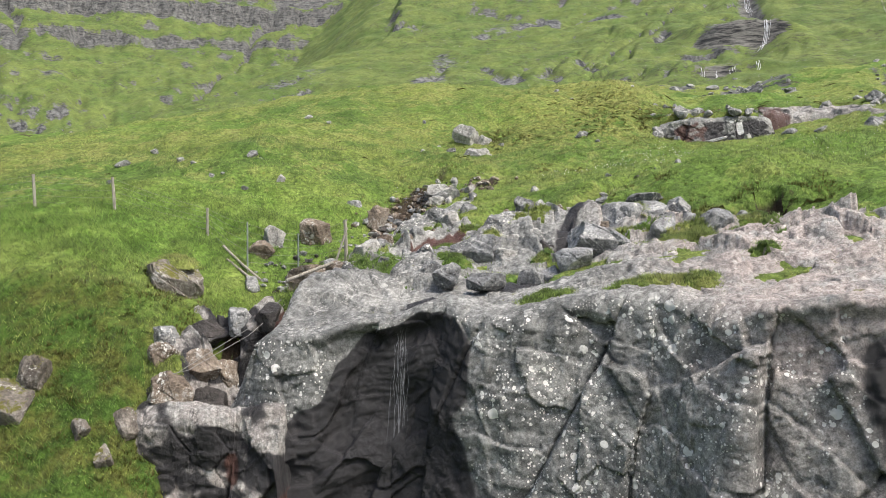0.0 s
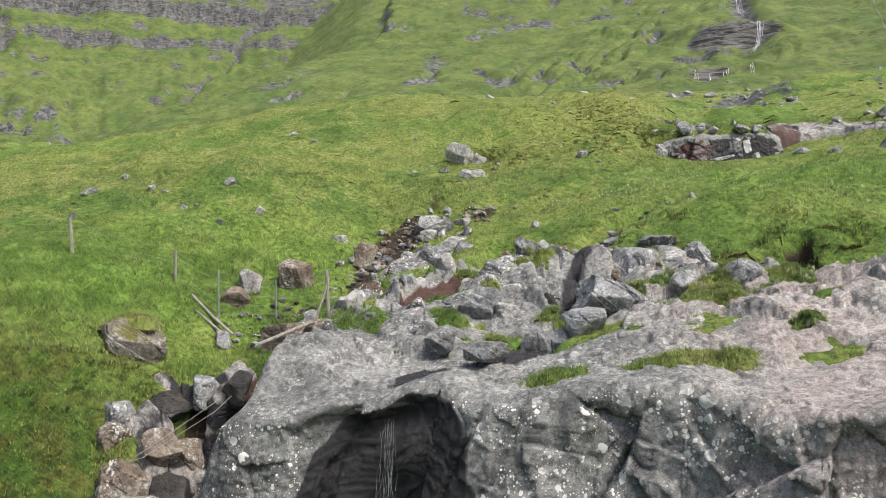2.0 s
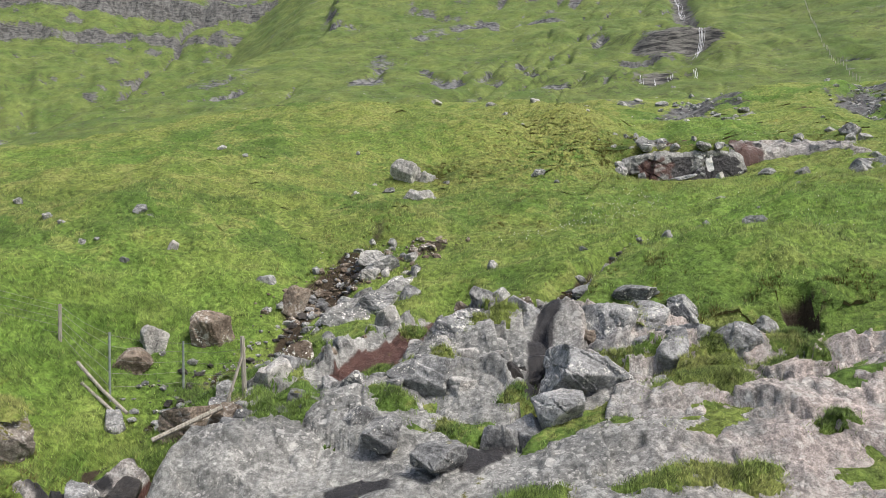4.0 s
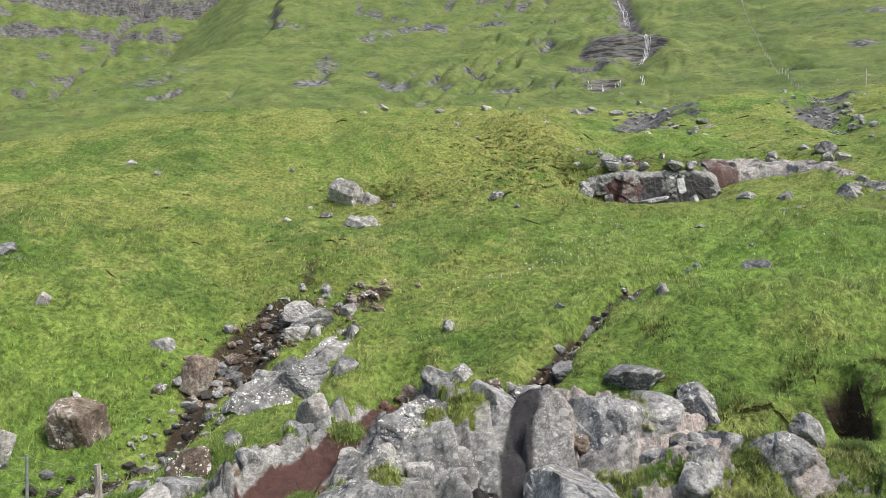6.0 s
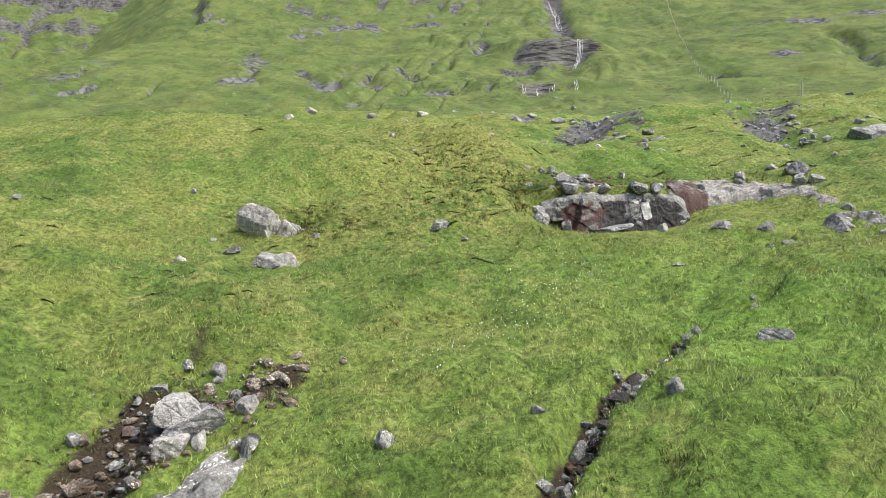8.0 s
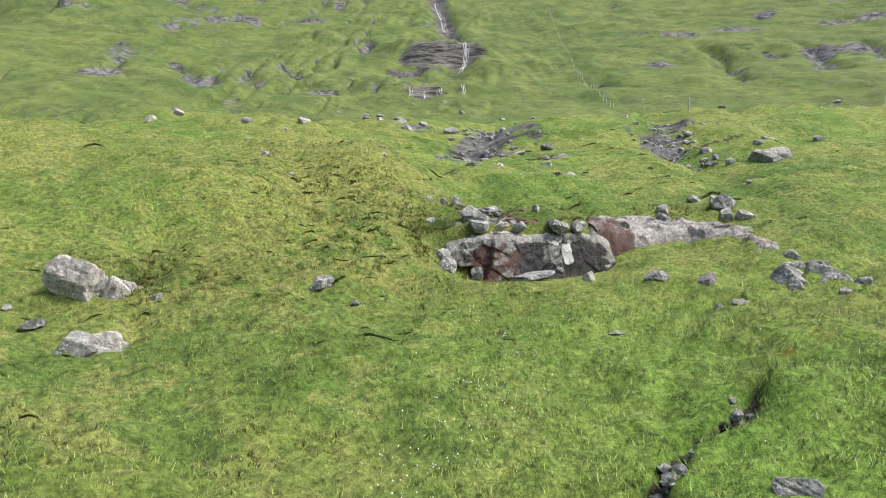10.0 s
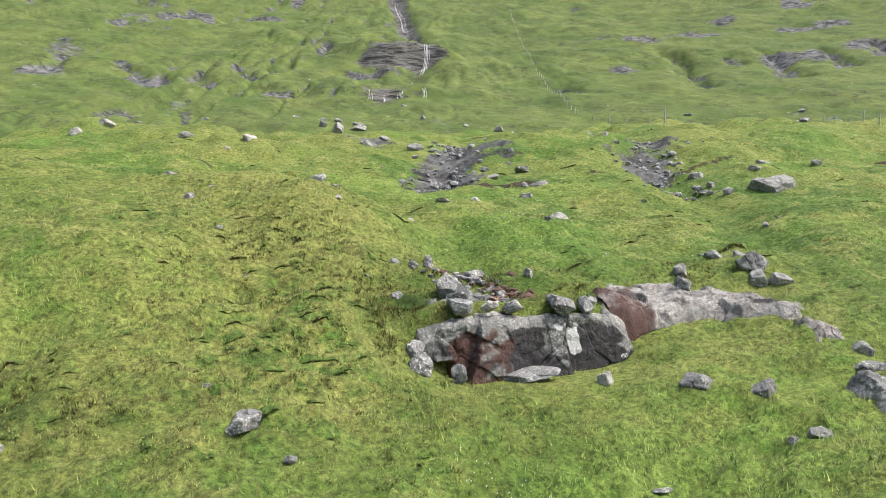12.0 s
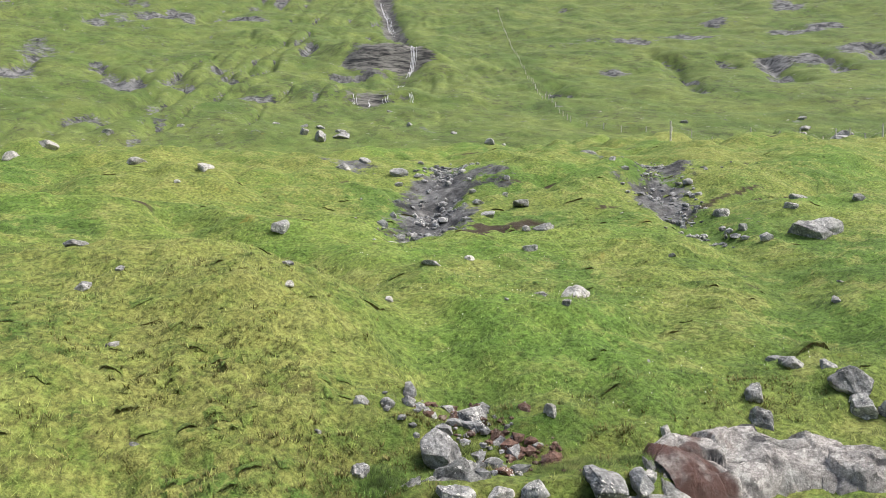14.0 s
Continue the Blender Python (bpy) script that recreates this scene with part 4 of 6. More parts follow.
def boulder_mesh(name, seed, size, material, facets=11, rough=0.06, level=4):
    """An angular weathered block: a rough box cut by random planes, with chipped edges and broken faces."""
    rnd = np.random.RandomState(seed)
    dirs, tris = ball(level)
    axes = np.array(Euler(rnd.uniform(-0.35, 0.35, 3)).to_matrix())
    n = np.concatenate([axes, -axes]) + rnd.normal(0, 0.26, (6, 3))
    n = np.concatenate([n, rnd.normal(size=(facets - 6, 3))])
    n /= np.linalg.norm(n, axis=1)[:, None]
    dist = np.concatenate([rnd.uniform(0.66, 0.88, 6), rnd.uniform(0.72, 1.0, facets - 6)])
    r = dist / np.clip(dirs @ n.T, 0.02, None)
    r = -0.012 * np.log(np.exp(-r / 0.012).sum(1) + math.exp(-1.2 / 0.012))
    u = dirs * r[:, None] * 1.7 + seed
    # one or two splits along the bedding, flakes off the faces, and a fine grain
    split = np.abs((dirs[:, 2] * r * 1.6 + 0.5 * dirs[:, 0] + seed * 0.37) % 1.0 - 0.5)
    r = r - 0.05 * np.exp(-(split / 0.035) ** 2) * (seed % 3 > 0)
    r = r - 0.045 * step01(0.05, 0.12, fbm(u[:, 0] * 0.8 + u[:, 2], u[:, 1] * 0.8 - 0.6 * u[:, 2], seed, 2))
    r = r + 0.6 * rough * fbm(1.6 * u[:, 0] + u[:, 2], 1.6 * u[:, 1] - 0.9 * u[:, 2], seed + 1, 4)
    r = r + blocks(dirs[:, 0] * 1.2 + dirs[:, 2] * 0.8, dirs[:, 1] * 1.2 - dirs[:, 2] * 0.6, seed, 0.75, 0.06, 0.05)
    me = raw_mesh(name, dirs * r[:, None] * np.array(size), tris, False)
    me.materials.append(material)
    return me


def place_boulders(items, material, label, group, seed, name="boulder", flat=0.8, sink=0.36, owner=None, surface=None):
    """items: x and y of the foot that faces down the slope, width and height."""
    for k, (x, y, w, h) in enumerate(items):
        rnd = np.random.RandomState(seed + k)
        a, c = w / 2 * 1.06, h * flat * (0.5 + sink)
        b = a * rnd.uniform(0.7, 0.95)
        me = boulder_mesh(name, seed + 7 * k, (a, b, c), material, 9 + k % 5, 0.036, (6 if w > 1.3 else 5 if w > 0.6 else 4 if w > 0.3 else 3) - (y > 30 and w > 0.6) - (y > 44 and w > 0.6))
        ob = new(name, me)
        cy = y + b * 0.7
        floor = surface or ground
        z = float(floor(x, cy)) - 2 * c * sink + c
        z = min(z, float(floor(x, y)) + h - c + 0.35 * b)
        ob.matrix_world = pose(x, cy, z, rnd.uniform(-22, 22), rnd.uniform(-22, 22), rnd.uniform(-60, 60))
        if owner:
            ob.parent = owner
            tagged(ob, label)
        else:
            tagged(ob, label, "boulder", group)


place_boulders([(-6.51, 16.93, 1.4, 0.82)],
               MOSSY_STONE, 'flat-topped boulder with a cap of moss and grass', 'boulders by the fence', 201)
place_boulders([(-4.94, 20.93, 0.61, 0.57), (-4.3, 22.97, 0.18, 0.21), (0.26, 20.5, 0.53, 0.53)],
               PALE_STONE, 'pale grey lichened boulder on the grass', 'boulders by the fence', 211)
place_boulders([(-5.21, 20.19, 0.78, 0.54), (-3.87, 21.43, 0.92, 0.81), (-2.14, 23.17, 0.58, 0.86), (-3.31, 17.44, 1.13, 0.59), (-2.58, 17.11, 0.64, 0.36)],
               BROWN_STONE, 'brown boulder with orange and grey lichen on the grass', 'boulders by the fence', 221)
place_boulders([(-2.98, 24.11, 0.42, 0.32), (0.21, 24.88, 0.97, 0.57), (-0.13, 24.79, 0.7, 0.33), (-0.81, 22.86, 0.7, 0.58), (0.07, 22.22, 1.03, 0.59), (0.77, 22.19, 0.59, 0.47), (-1.54, 23.65, 0.5, 0.25), (-1.67, 18.78, 1.1, 0.6), (-2.32, 19.56, 0.53, 0.43), (-0.9, 18.4, 0.61, 0.4), (-5.03, 18.77, 0.47, 0.36), (0.62, 19.48, 0.76, 0.5)],
               BASALT, 'grey lichened boulder beside the stony rill', 'boulders by the stony rill', 231, flat=0.72, sink=0.52)
place_boulders([(3.18, 19.58, 0.97, 0.79), (2.78, 20.86, 0.49, 0.41), (3.89, 20.16, 0.66, 0.37), (4.6, 20.23, 0.56, 0.24), (4.58, 18.47, 1.33, 1.05), (5.53, 19.39, 1.06, 0.3), (6.58, 17.18, 0.86, 0.88), (6, 17.65, 1, 0.73), (6.21, 18.65, 0.75, 0.68), (3.26, 18.47, 0.55, 0.59), (3.82, 16.64, 1.88, 0.88), (1.92, 19.23, 1.39, 0.87), (1.93, 15.96, 0.71, 0.85), (1.06, 17.71, 1.79, 0.83), (7.6, 18.04, 0.49, 0.42)],
               BASALT, 'large grey angular boulder with white lichen above the cliff', 'boulders in the stream bed', 251, flat=0.72, sink=0.52)
place_boulders([(5.29, 18.34, 1.09, 0.78), (2.54, 15.79, 0.9, 0.88)],
               BASALT, 'grey lichened rock in the stream bed', 'boulders in the stream bed', 281, flat=0.72, sink=0.52)
place_boulders([(1.15, 35.7, 1.2, 1.12), (2.01, 35.73, 0.69, 0.69)],
               PALE_STONE, 'big pale grey boulder standing alone on the slope', 'boulders on the slope', 293, flat=0.66, sink=0.4)
place_boulders([(1.8, 33.18, 0.92, 0.52)],
               PALE_STONE, 'pale wedge of rock below the big boulder', 'boulders on the slope', 301)
place_boulders([(1.32, 33.05, 0.82, 0.49), (10.54, 23.86, 0.63, 0.3), (7.23, 22.13, 0.29, 0.21), (2.96, 23.08, 0.34, 0.24), (0.4, 34.56, 0.55, 0.19), (-0.2, 35.55, 0.23, 0.13), (-0.87, 32.98, 0.35, 0.21), (-0.21, 27.07, 0.27, 0.17), (0.43, 26.48, 0.26, 0.3), (5.2, 22.57, 0.24, 0.13), (5.61, 22.05, 0.2, 0.28), (5.98, 22.36, 0.13, 0.13)],
               GREY_STONE, 'small grey stone sunk in the turf', 'stones on the slope', 311, "stone")
place_boulders([(10.93, 36.83, 0.59, 0.49), (17.07, 32.45, 0.64, 0.33), (16.72, 30.89, 0.47, 0.25), (16.17, 33.4, 0.65, 0.34), (6.62, 34.32, 0.55, 0.34), (6.25, 35.87, 0.2, 0.14), (7.2, 33.45, 0.28, 0.13), (22.17, 36.81, 0.64, 0.44), (22.51, 36.32, 0.63, 0.47), (22.33, 38.61, 0.55, 0.3), (20.38, 38.17, 0.53, 0.49), (2.88, 35.68, 0.33, 0.15), (2.12, 36.03, 0.77, 0.33), (2.53, 36.29, 0.29, 0.13), (1.98, 33.33, 0.65, 0.44), (16.04, 31.04, 0.19, 0.14), (13.08, 31.28, 0.34, 0.1), (9.98, 30.7, 0.12, 0.14)],
               GREY_STONE, 'grey lichened rock lying in the grass', 'rocks on the upper slope', 341, flat=0.7, sink=0.42)
place_boulders([(18.9, 31.0, 1.1, 0.42), (19.7, 30.9, 1.0, 0.45), (19.4, 30.2, 1.0, 0.32), (18.4, 30.6, 0.6, 0.26), (20.3, 31.4, 0.7, 0.3), (19.9, 29.8, 0.7, 0.25), (18.9, 29.6, 0.4, 0.2), (20.1, 32.3, 0.6, 0.22), (19.5, 31.7, 0.7, 0.2)],
               GREY_STONE, 'grey cracked rock of a low outcrop', 'rocks on the upper slope', 361, flat=0.9, sink=0.62)
place_boulders([(14.78, 34.85, 0.35, 0.29)],
               PALE_STONE, 'white stone at the foot of the ledge', 'rocks on the upper slope', 381)
place_boulders([(10.68, 74.31, 1.29, 0.54), (14.72, 56.37, 0.96, 0.55), (7.14, 49.88, 0.69, 0.22), (7.25, 46.08, 0.42, 0.24), (8.09, 46.95, 0.28, 0.14), (12.01, 45.84, 0.32, 0.18), (7.74, 43.44, 0.3, 0.16), (23.34, 51.03, 0.72, 0.4), (26.28, 54.31, 0.98, 0.51), (17.99, 49.26, 0.77, 0.23), (19.8, 45.36, 0.45, 0.24), (18.95, 43.09, 0.34, 0.21), (37.04, 47.8, 2.3, 1.5), (46.95, 76.26, 1.65, 1.16), (48.13, 74.96, 0.77, 0.48), (22.4, 38.83, 0.46, 0.38), (22.63, 39.39, 0.39, 0.23), (22.43, 37.12, 0.94, 0.65), (22.63, 37.98, 0.47, 0.34), (19.96, 37.56, 0.59, 0.57)],
               GREY_STONE, 'grey rock scattered on the upper pasture', 'rocks on the upper pasture', 391, flat=0.55, sink=0.52)
place_boulders([(15.23, 46.64, 0.26, 0.16), (20.69, 44.72, 0.95, 0.44)],
               PALE_STONE, 'pale pointed stone on the upper pasture', 'rocks on the upper pasture', 421)
place_boulders([(11.86, 40.24, 0.32, 0.26), (12.41, 40.17, 0.28, 0.35), (13.1, 40.66, 0.32, 0.41), (14.03, 39.6, 0.8, 0.53), (12.78, 38.44, 0.77, 1.1), (11.25, 38.68, 0.36, 0.32), (10.86, 39.74, 0.16, 0.12), (7.89, 40.23, 0.24, 0.11)],
               GREY_STONE, 'lichened boulder at the head of the ledge', 'boulders above the ledge', 431, flat=0.5)
place_boulders([(15.43, 39.03, 0.25, 0.25), (17.46, 37.96, 0.22, 0.25)],
               PALE_STONE, 'white stone above the ledge', 'boulders above the ledge', 451)
place_boulders([(46.61, 148.27, 2.55, 1.96), (44.89, 152.56, 1.61, 1.41), (51.28, 149.74, 3.43, 1.01), (52.21, 101.25, 1.22, 0.68), (31.09, 64.87, 0.42, 0.28), (29.26, 60.33, 1.24, 0.37), (26.33, 59.1, 0.87, 0.29), (27.76, 62.65, 0.7, 0.26), (36.2, 55.39, 0.36, 0.24), (35.17, 50.77, 0.53, 0.32), (37.16, 53.63, 0.88, 0.41), (41.29, 52.26, 1.01, 0.3), (43.86, 50.69, 0.65, 0.36), (28.04, 41.43, 0.35, 0.17), (83.68, 77.4, 2.13, 0.63), (88.78, 86.22, 1.83, 0.7)],
               GREY_STONE, 'distant grey rock on the pasture', 'rocks on the upper pasture', 461)

place_boulders([(47.9, 162.5, 1.57, 0.78), (50.1, 158.8, 1.76, 0.88), (52.4, 154.5, 2.2, 1.1), (42.9, 164.5, 1.35, 0.67), (68.2, 168.5, 1.22, 0.61), (66.8, 155.1, 1.34, 0.67), (71.1, 145.0, 1.27, 0.64), (55.6, 103.7, 0.72, 0.36), (29.9, 63.2, 0.47, 0.23), (17.9, 44.5, 0.16, 0.08), (30.2, 68.9, 0.68, 0.34), (23.7, 73.7, 1.16, 0.58), (26.1, 75.8, 1.07, 0.53), (26.7, 71.1, 1.28, 0.64), (37.8, 63.0, 0.52, 0.26), (40.3, 58.2, 0.64, 0.32), (38.8, 50.9, 0.81, 0.4), (113.1, 128.8, 1.63, 0.82), (130.0, 115.8, 1.68, 0.84), (123.6, 110.6, 2.2, 1.1), (87.5, 79.9, 2.2, 1.1), (13.4, 162.5, 2.2, 1.1)],
               GREY_STONE, 'small grey stone half sunk in the pasture', 'rocks on the upper pasture', 1101, "stone", 0.6, 0.55)
place_boulders([(5.9, 81.7, 1.28, 0.64), (4.0, 79.6, 1.24, 0.62), (26.2, 169.2, 1.36, 0.68), (13.6, 67.4, 0.96, 0.48), (11.9, 65.6, 0.36, 0.18), (11.7, 44.6, 0.28, 0.14), (19.3, 40.4, 0.11, 0.06), (19.8, 49.9, 0.41, 0.2), (28.0, 48.2, 0.33, 0.16), (30.8, 43.1, 0.27, 0.13)],
               PALE_STONE, 'small grey stone half sunk in the pasture', 'rocks on the upper pasture', 1161, "stone", 0.6, 0.55)

# ---- lower crags ----
def whaleback_marks(x, y, z, drop):
    return {"spot": 0.3 + 0 * x, "wet_shade": np.clip(0.22 + 0.35 * fbm((x + y) / 0.25, (x - y) / 1.8, 16, 3), 0, 1), "pink": 0.4 + 0 * x, "red": 0.58 * step01(18.5, 17.4, x + 0.4 * vnoise(x * 2, y * 2, 4)) * step01(-0.4, 0.1, vnoise(x * 1.3, y * 1.3, 15) + 0.2)}


def on_slope(pts, up):
    return [(x, y, float(hillside(x, y)) + up) for x, y in pts]


def build_whaleback(pts, halves, highs, marks, label, base=0.5):
    """A long smooth hump of bare rock with a blunt nose, cracked along its length."""
    spine, run = resample(pts, 200)
    n = 70
    tang = np.gradient(spine, axis=0)
    tang /= np.linalg.norm(tang, axis=1)[:, None]
    side = np.stack([-tang[:, 1], tang[:, 0]], 1)
    along_t = run / run[-1]
    half = np.interp(along_t, [0, 0.06, 0.25, 0.5, 0.75, 1], halves)
    high = np.interp(along_t, [0, 0.05, 0.2, 0.5, 0.8, 1], highs)
    u = np.linspace(-1, 1, n)[:, None]
    ragged = half * (1 + 0.10 * fbm(along_t * 9, 0 * along_t, 5, 3))
    x, y = spine[:, 0] + side[:, 0] * u * ragged, spine[:, 1] + side[:, 1] * u * ragged
    dome = np.clip(1 - np.abs(u) ** 2.6, 0, 1) ** 0.6
    crack = np.exp(-((u - 0.25 - 0.25 * vnoise(along_t * 4, 0 * along_t, 9)) / 0.03) ** 2)
    z = ground(x, y) * (1 - base) + hillside(x, y) * base + 0.6 * high * dome - 0.08 - 0.05 * crack + 0.06 * fbm(x / 0.9, y / 0.9, 7, 4) + blocks(x + 0.5 * y, y - 0.3 * x, 12, 0.7, 0.10, 0.14) + blocks(x, y, 14, 0.3, 0.02, 0.03)
    me = raw_mesh("rock_slab", np.stack([x, y, z], -1).reshape(-1, 3), grid_faces(n, 200)[:, ::-1])
    for key, val in marks(x, y, z, 0 * x).items():
        mark(me, key, val)
    me.materials.append(CLIFF)
    tagged(new("rock_slab", me), label, "rock slab")


build_whaleback([(16.2, 36.9), (17.2, 37.1), (18.6, 36.85), (19.5, 36.2), (20.2, 35.3), (20.4, 34.3), (20.2, 33.4), (19.6, 32.6)], [0.45, 0.75, 0.8, 0.65, 0.5, 0.3],
                [0.8, 1.1, 0.95, 0.7, 0.4, 0.15], whaleback_marks, "smooth grey whaleback of bare rock, red and wet at one end")


def rill_marks(x, y, z, drop):
    return {"spot": 1.0 + 0 * x, "wet_shade": np.clip(0.12 + 0.5 * fbm(x * 1.2, y * 1.2, 18, 3), 0, 1), "pink": 0 * x, "red": 0 * x}


build_whaleback([(-1.3, 21.9), (-0.5, 22.7), (0.1, 23.3), (0.7, 24.0), (1.0, 24.5)], [0.3, 0.6, 0.75, 0.6, 0.5, 0.25], [0.2, 0.4, 0.42, 0.4, 0.36, 0.2], rill_marks,
                "grey lichened bedrock slab beside the muddy rill", 0.0)


def gully_marks(x, y, z, drop):
    wet_shade = 0.60 + 0.5 * fbm(x * 1.6, z * 2.5 + x, 3, 3) - 0.35 * step01(-5.3, -5.9, x)
    return {"spot": 0.25 + 0 * x, "wet_shade": np.clip(wet_shade, 0, 1), "pink": 0.5 + 0 * x, "red": 0.6 * step01(0.3, 0.6, vnoise(x * 1.7, z * 1.3, 14)) * step01(-4.6, -4.1, x)}


def on_ground(pts, up):
    return [(x, y, float(ground(x, y)) + up) for x, y in pts]


def ravine_bed(x, y):
    return ground(x, y) + 0.7


crag = build_crag("rock_crag", [(-6.3, 14.75, 2.75), (-5.9, 14.3, 2.72), (-5.4, 14.15, 2.8), (-4.9, 14.3, 2.75), (-4.5, 14.2, 2.68), (-4.0, 14.3, 2.6), (-3.5, 14.25, 2.65), (-2.9, 14.2, 2.7)],
                  [(-6.1, 15.6), (-5.7, 15.8), (-5.3, 16.0), (-4.8, 16.2), (-4.4, 16.3), (-3.9, 16.2), (-3.4, 16.0), (-2.9, 15.7)],
                  4.0, 0.10, 181, "broken dark crag with wet ledges beside the grassy bank", "crag", 320, gully_marks, None, -0.02, 1.25, ravine_bed, None, 150, 0.25, 1.15)
step = build_crag("rock_step", [(-6.7, 15.5, 3.6), (-6.3, 15.45, 3.85), (-5.8, 15.6, 4.0), (-5.3, 16.0, 4.0), (-4.8, 16.35, 4.1), (-4.3, 16.3, 4.3), (-3.8, 16.0, 4.35), (-3.3, 15.7, 4.3)],
                  [(-6.6, 16.3), (-6.2, 16.5), (-5.7, 16.7), (-5.2, 17.0), (-4.7, 17.2), (-4.2, 17.2), (-3.7, 17.0), (-3.2, 16.7)],
                  1.8, 0.12, 191, "dark cracked rock step under the turf edge beside the stream", "crag", 260, gully_marks, lambda x, d: 0.5 * np.exp(-((x + 5.0) / 0.45) ** 4) * step01(0.15, 0.4, d), -0.10, 1.2, ground, None, 100, 0.3, 1.0)


# ---- the block pile left of the waterfall ----
def gully_floor(x, y):
    """The stepped rock under the jammed blocks."""
    return top_of("rock_crag", x, y)


PILE = [(-5.6, 14.35, 0.9, 0.5), (-4.9, 14.7, 1.0, 0.45), (-4.15, 14.5, 1.1, 0.5), (-5.2, 15.15, 0.9, 0.45), (-4.4, 15.2, 0.9, 0.5), (-3.7, 15.0, 0.8, 0.55), (-4.8, 15.7, 0.8, 0.4), (-4.0, 15.6, 0.7, 0.6), (-3.4, 14.7, 0.7, 0.5), (-5.9, 14.9, 0.6, 0.35), (-4.6, 14.35, 0.5, 0.3), (-3.3, 15.4, 0.6, 0.4)]
def step_top(x, y):
    return top_of("rock_step", x, y)


place_boulders([(-6.1, 15.5, 0.8, 0.35), (-4.6, 16.2, 0.8, 0.4)], BASALT, "grey broken block", "", 501, "block", 0.9, 0.5, step, step_top)
place_boulders([(-5.3, 15.95, 0.7, 0.35), (-3.9, 15.95, 0.6, 0.4)], WET_STONE, "wet black block", "", 511, "block", 0.9, 0.5, step, step_top)
place_boulders(PILE[0::3], BROWN_STONE, "brown broken block", "", 521, "block", 0.9, 0.5, crag, gully_floor)
place_boulders(PILE[1::3], WET_STONE, "wet black block", "", 541, "block", 0.9, 0.5, crag, gully_floor)
place_boulders(PILE[2::3], BASALT, "grey broken block", "", 561, "block", 0.9, 0.5, crag, gully_floor)
place_boulders([(-8.2, 14.2, 0.8, 0.55), (-8.5, 13.7, 0.9, 0.6), (-6.9, 13.6, 0.5, 0.3), (-6.2, 13.9, 0.5, 0.35), (-6.35, 13.3, 0.45, 0.3)], MOSSY_STONE, "dark mossy rock sunk in the steep grassy bank", "rocks in the bank", 581, "boulder", 0.8, 0.62)

# loose caps and feet of the ledge
place_boulders([(10.9, 36.4, 0.5, 0.4), (11.9, 36.5, 0.4, 0.5), (16.3, 36.1, 0.5, 0.35), (13.6, 35.9, 1.2, 0.25)], BASALT, "lichened foot block", "", 591, "block", 1.0, 0.2, ledge)
place_boulders([(14.8, 36.5, 0.95, 0.32), (13.6, 36.9, 0.5, 0.25), (15.5, 36.5, 0.5, 0.25), (12.3, 37.2, 0.6, 0.3)], BASALT, "lichened cap stone", "", 601, "cap_stone", 1.0, 0.2, ledge, lambda x, y: 12.35)
place_boulders([(13.0, 37.0, 0.4, 0.22), (15.6, 36.5, 0.3, 0.25)], PALE_STONE, "white cap stone", "", 611, "cap_stone", 1.0, 0.2, ledge, lambda x, y: 12.4)
# blocks wedged along the cliff top
place_boulders([(0.9, 14.9, 0.9, 0.35), (3.0, 15.9, 0.9, 0.5), (0.1, 15.9, 0.7, 0.3)], BASALT, "grey wedged block", "", 621, "block", 1.0, 0.25, cliff, lambda x, y: float(hillside(x, y)) + 0.05)


# ---- stones on the near hill ----
place_boulders([(-5.65, 25.10, 0.30, 0.27)], PALE_STONE, "small white stone lying in the grass", "stones on the near hill", 641, "stone")
place_boulders([(-11.64, 28.99, 0.31, 0.20), (-9.87, 27.06, 0.36, 0.22), (-7.16, 26.94, 0.47, 0.18), (-6.77, 26.72, 0.25, 0.14), (-8.06, 25.06, 0.27, 0.13), (-11.58, 24.96, 0.30, 0.20), (-6.95, 37.24, 0.37, 0.21), (-6.72, 24.44, 0.23, 0.13), (-7.65, 25.05, 0.17, 0.10), (-12.32, 27.51, 0.63, 0.22), (-9.09, 26.22, 0.24, 0.10), (-5.71, 36.07, 0.25, 0.15), (-0.98, 38.38, 0.22, 0.16), (6.82, 34.46, 0.34, 0.24)], BASALT, "small grey stone lying in the grass", "stones on the near hill", 651, "stone")


# ---- grass ----
def bed_top(x, y):
    return top_of("rock_cliff", x, y)


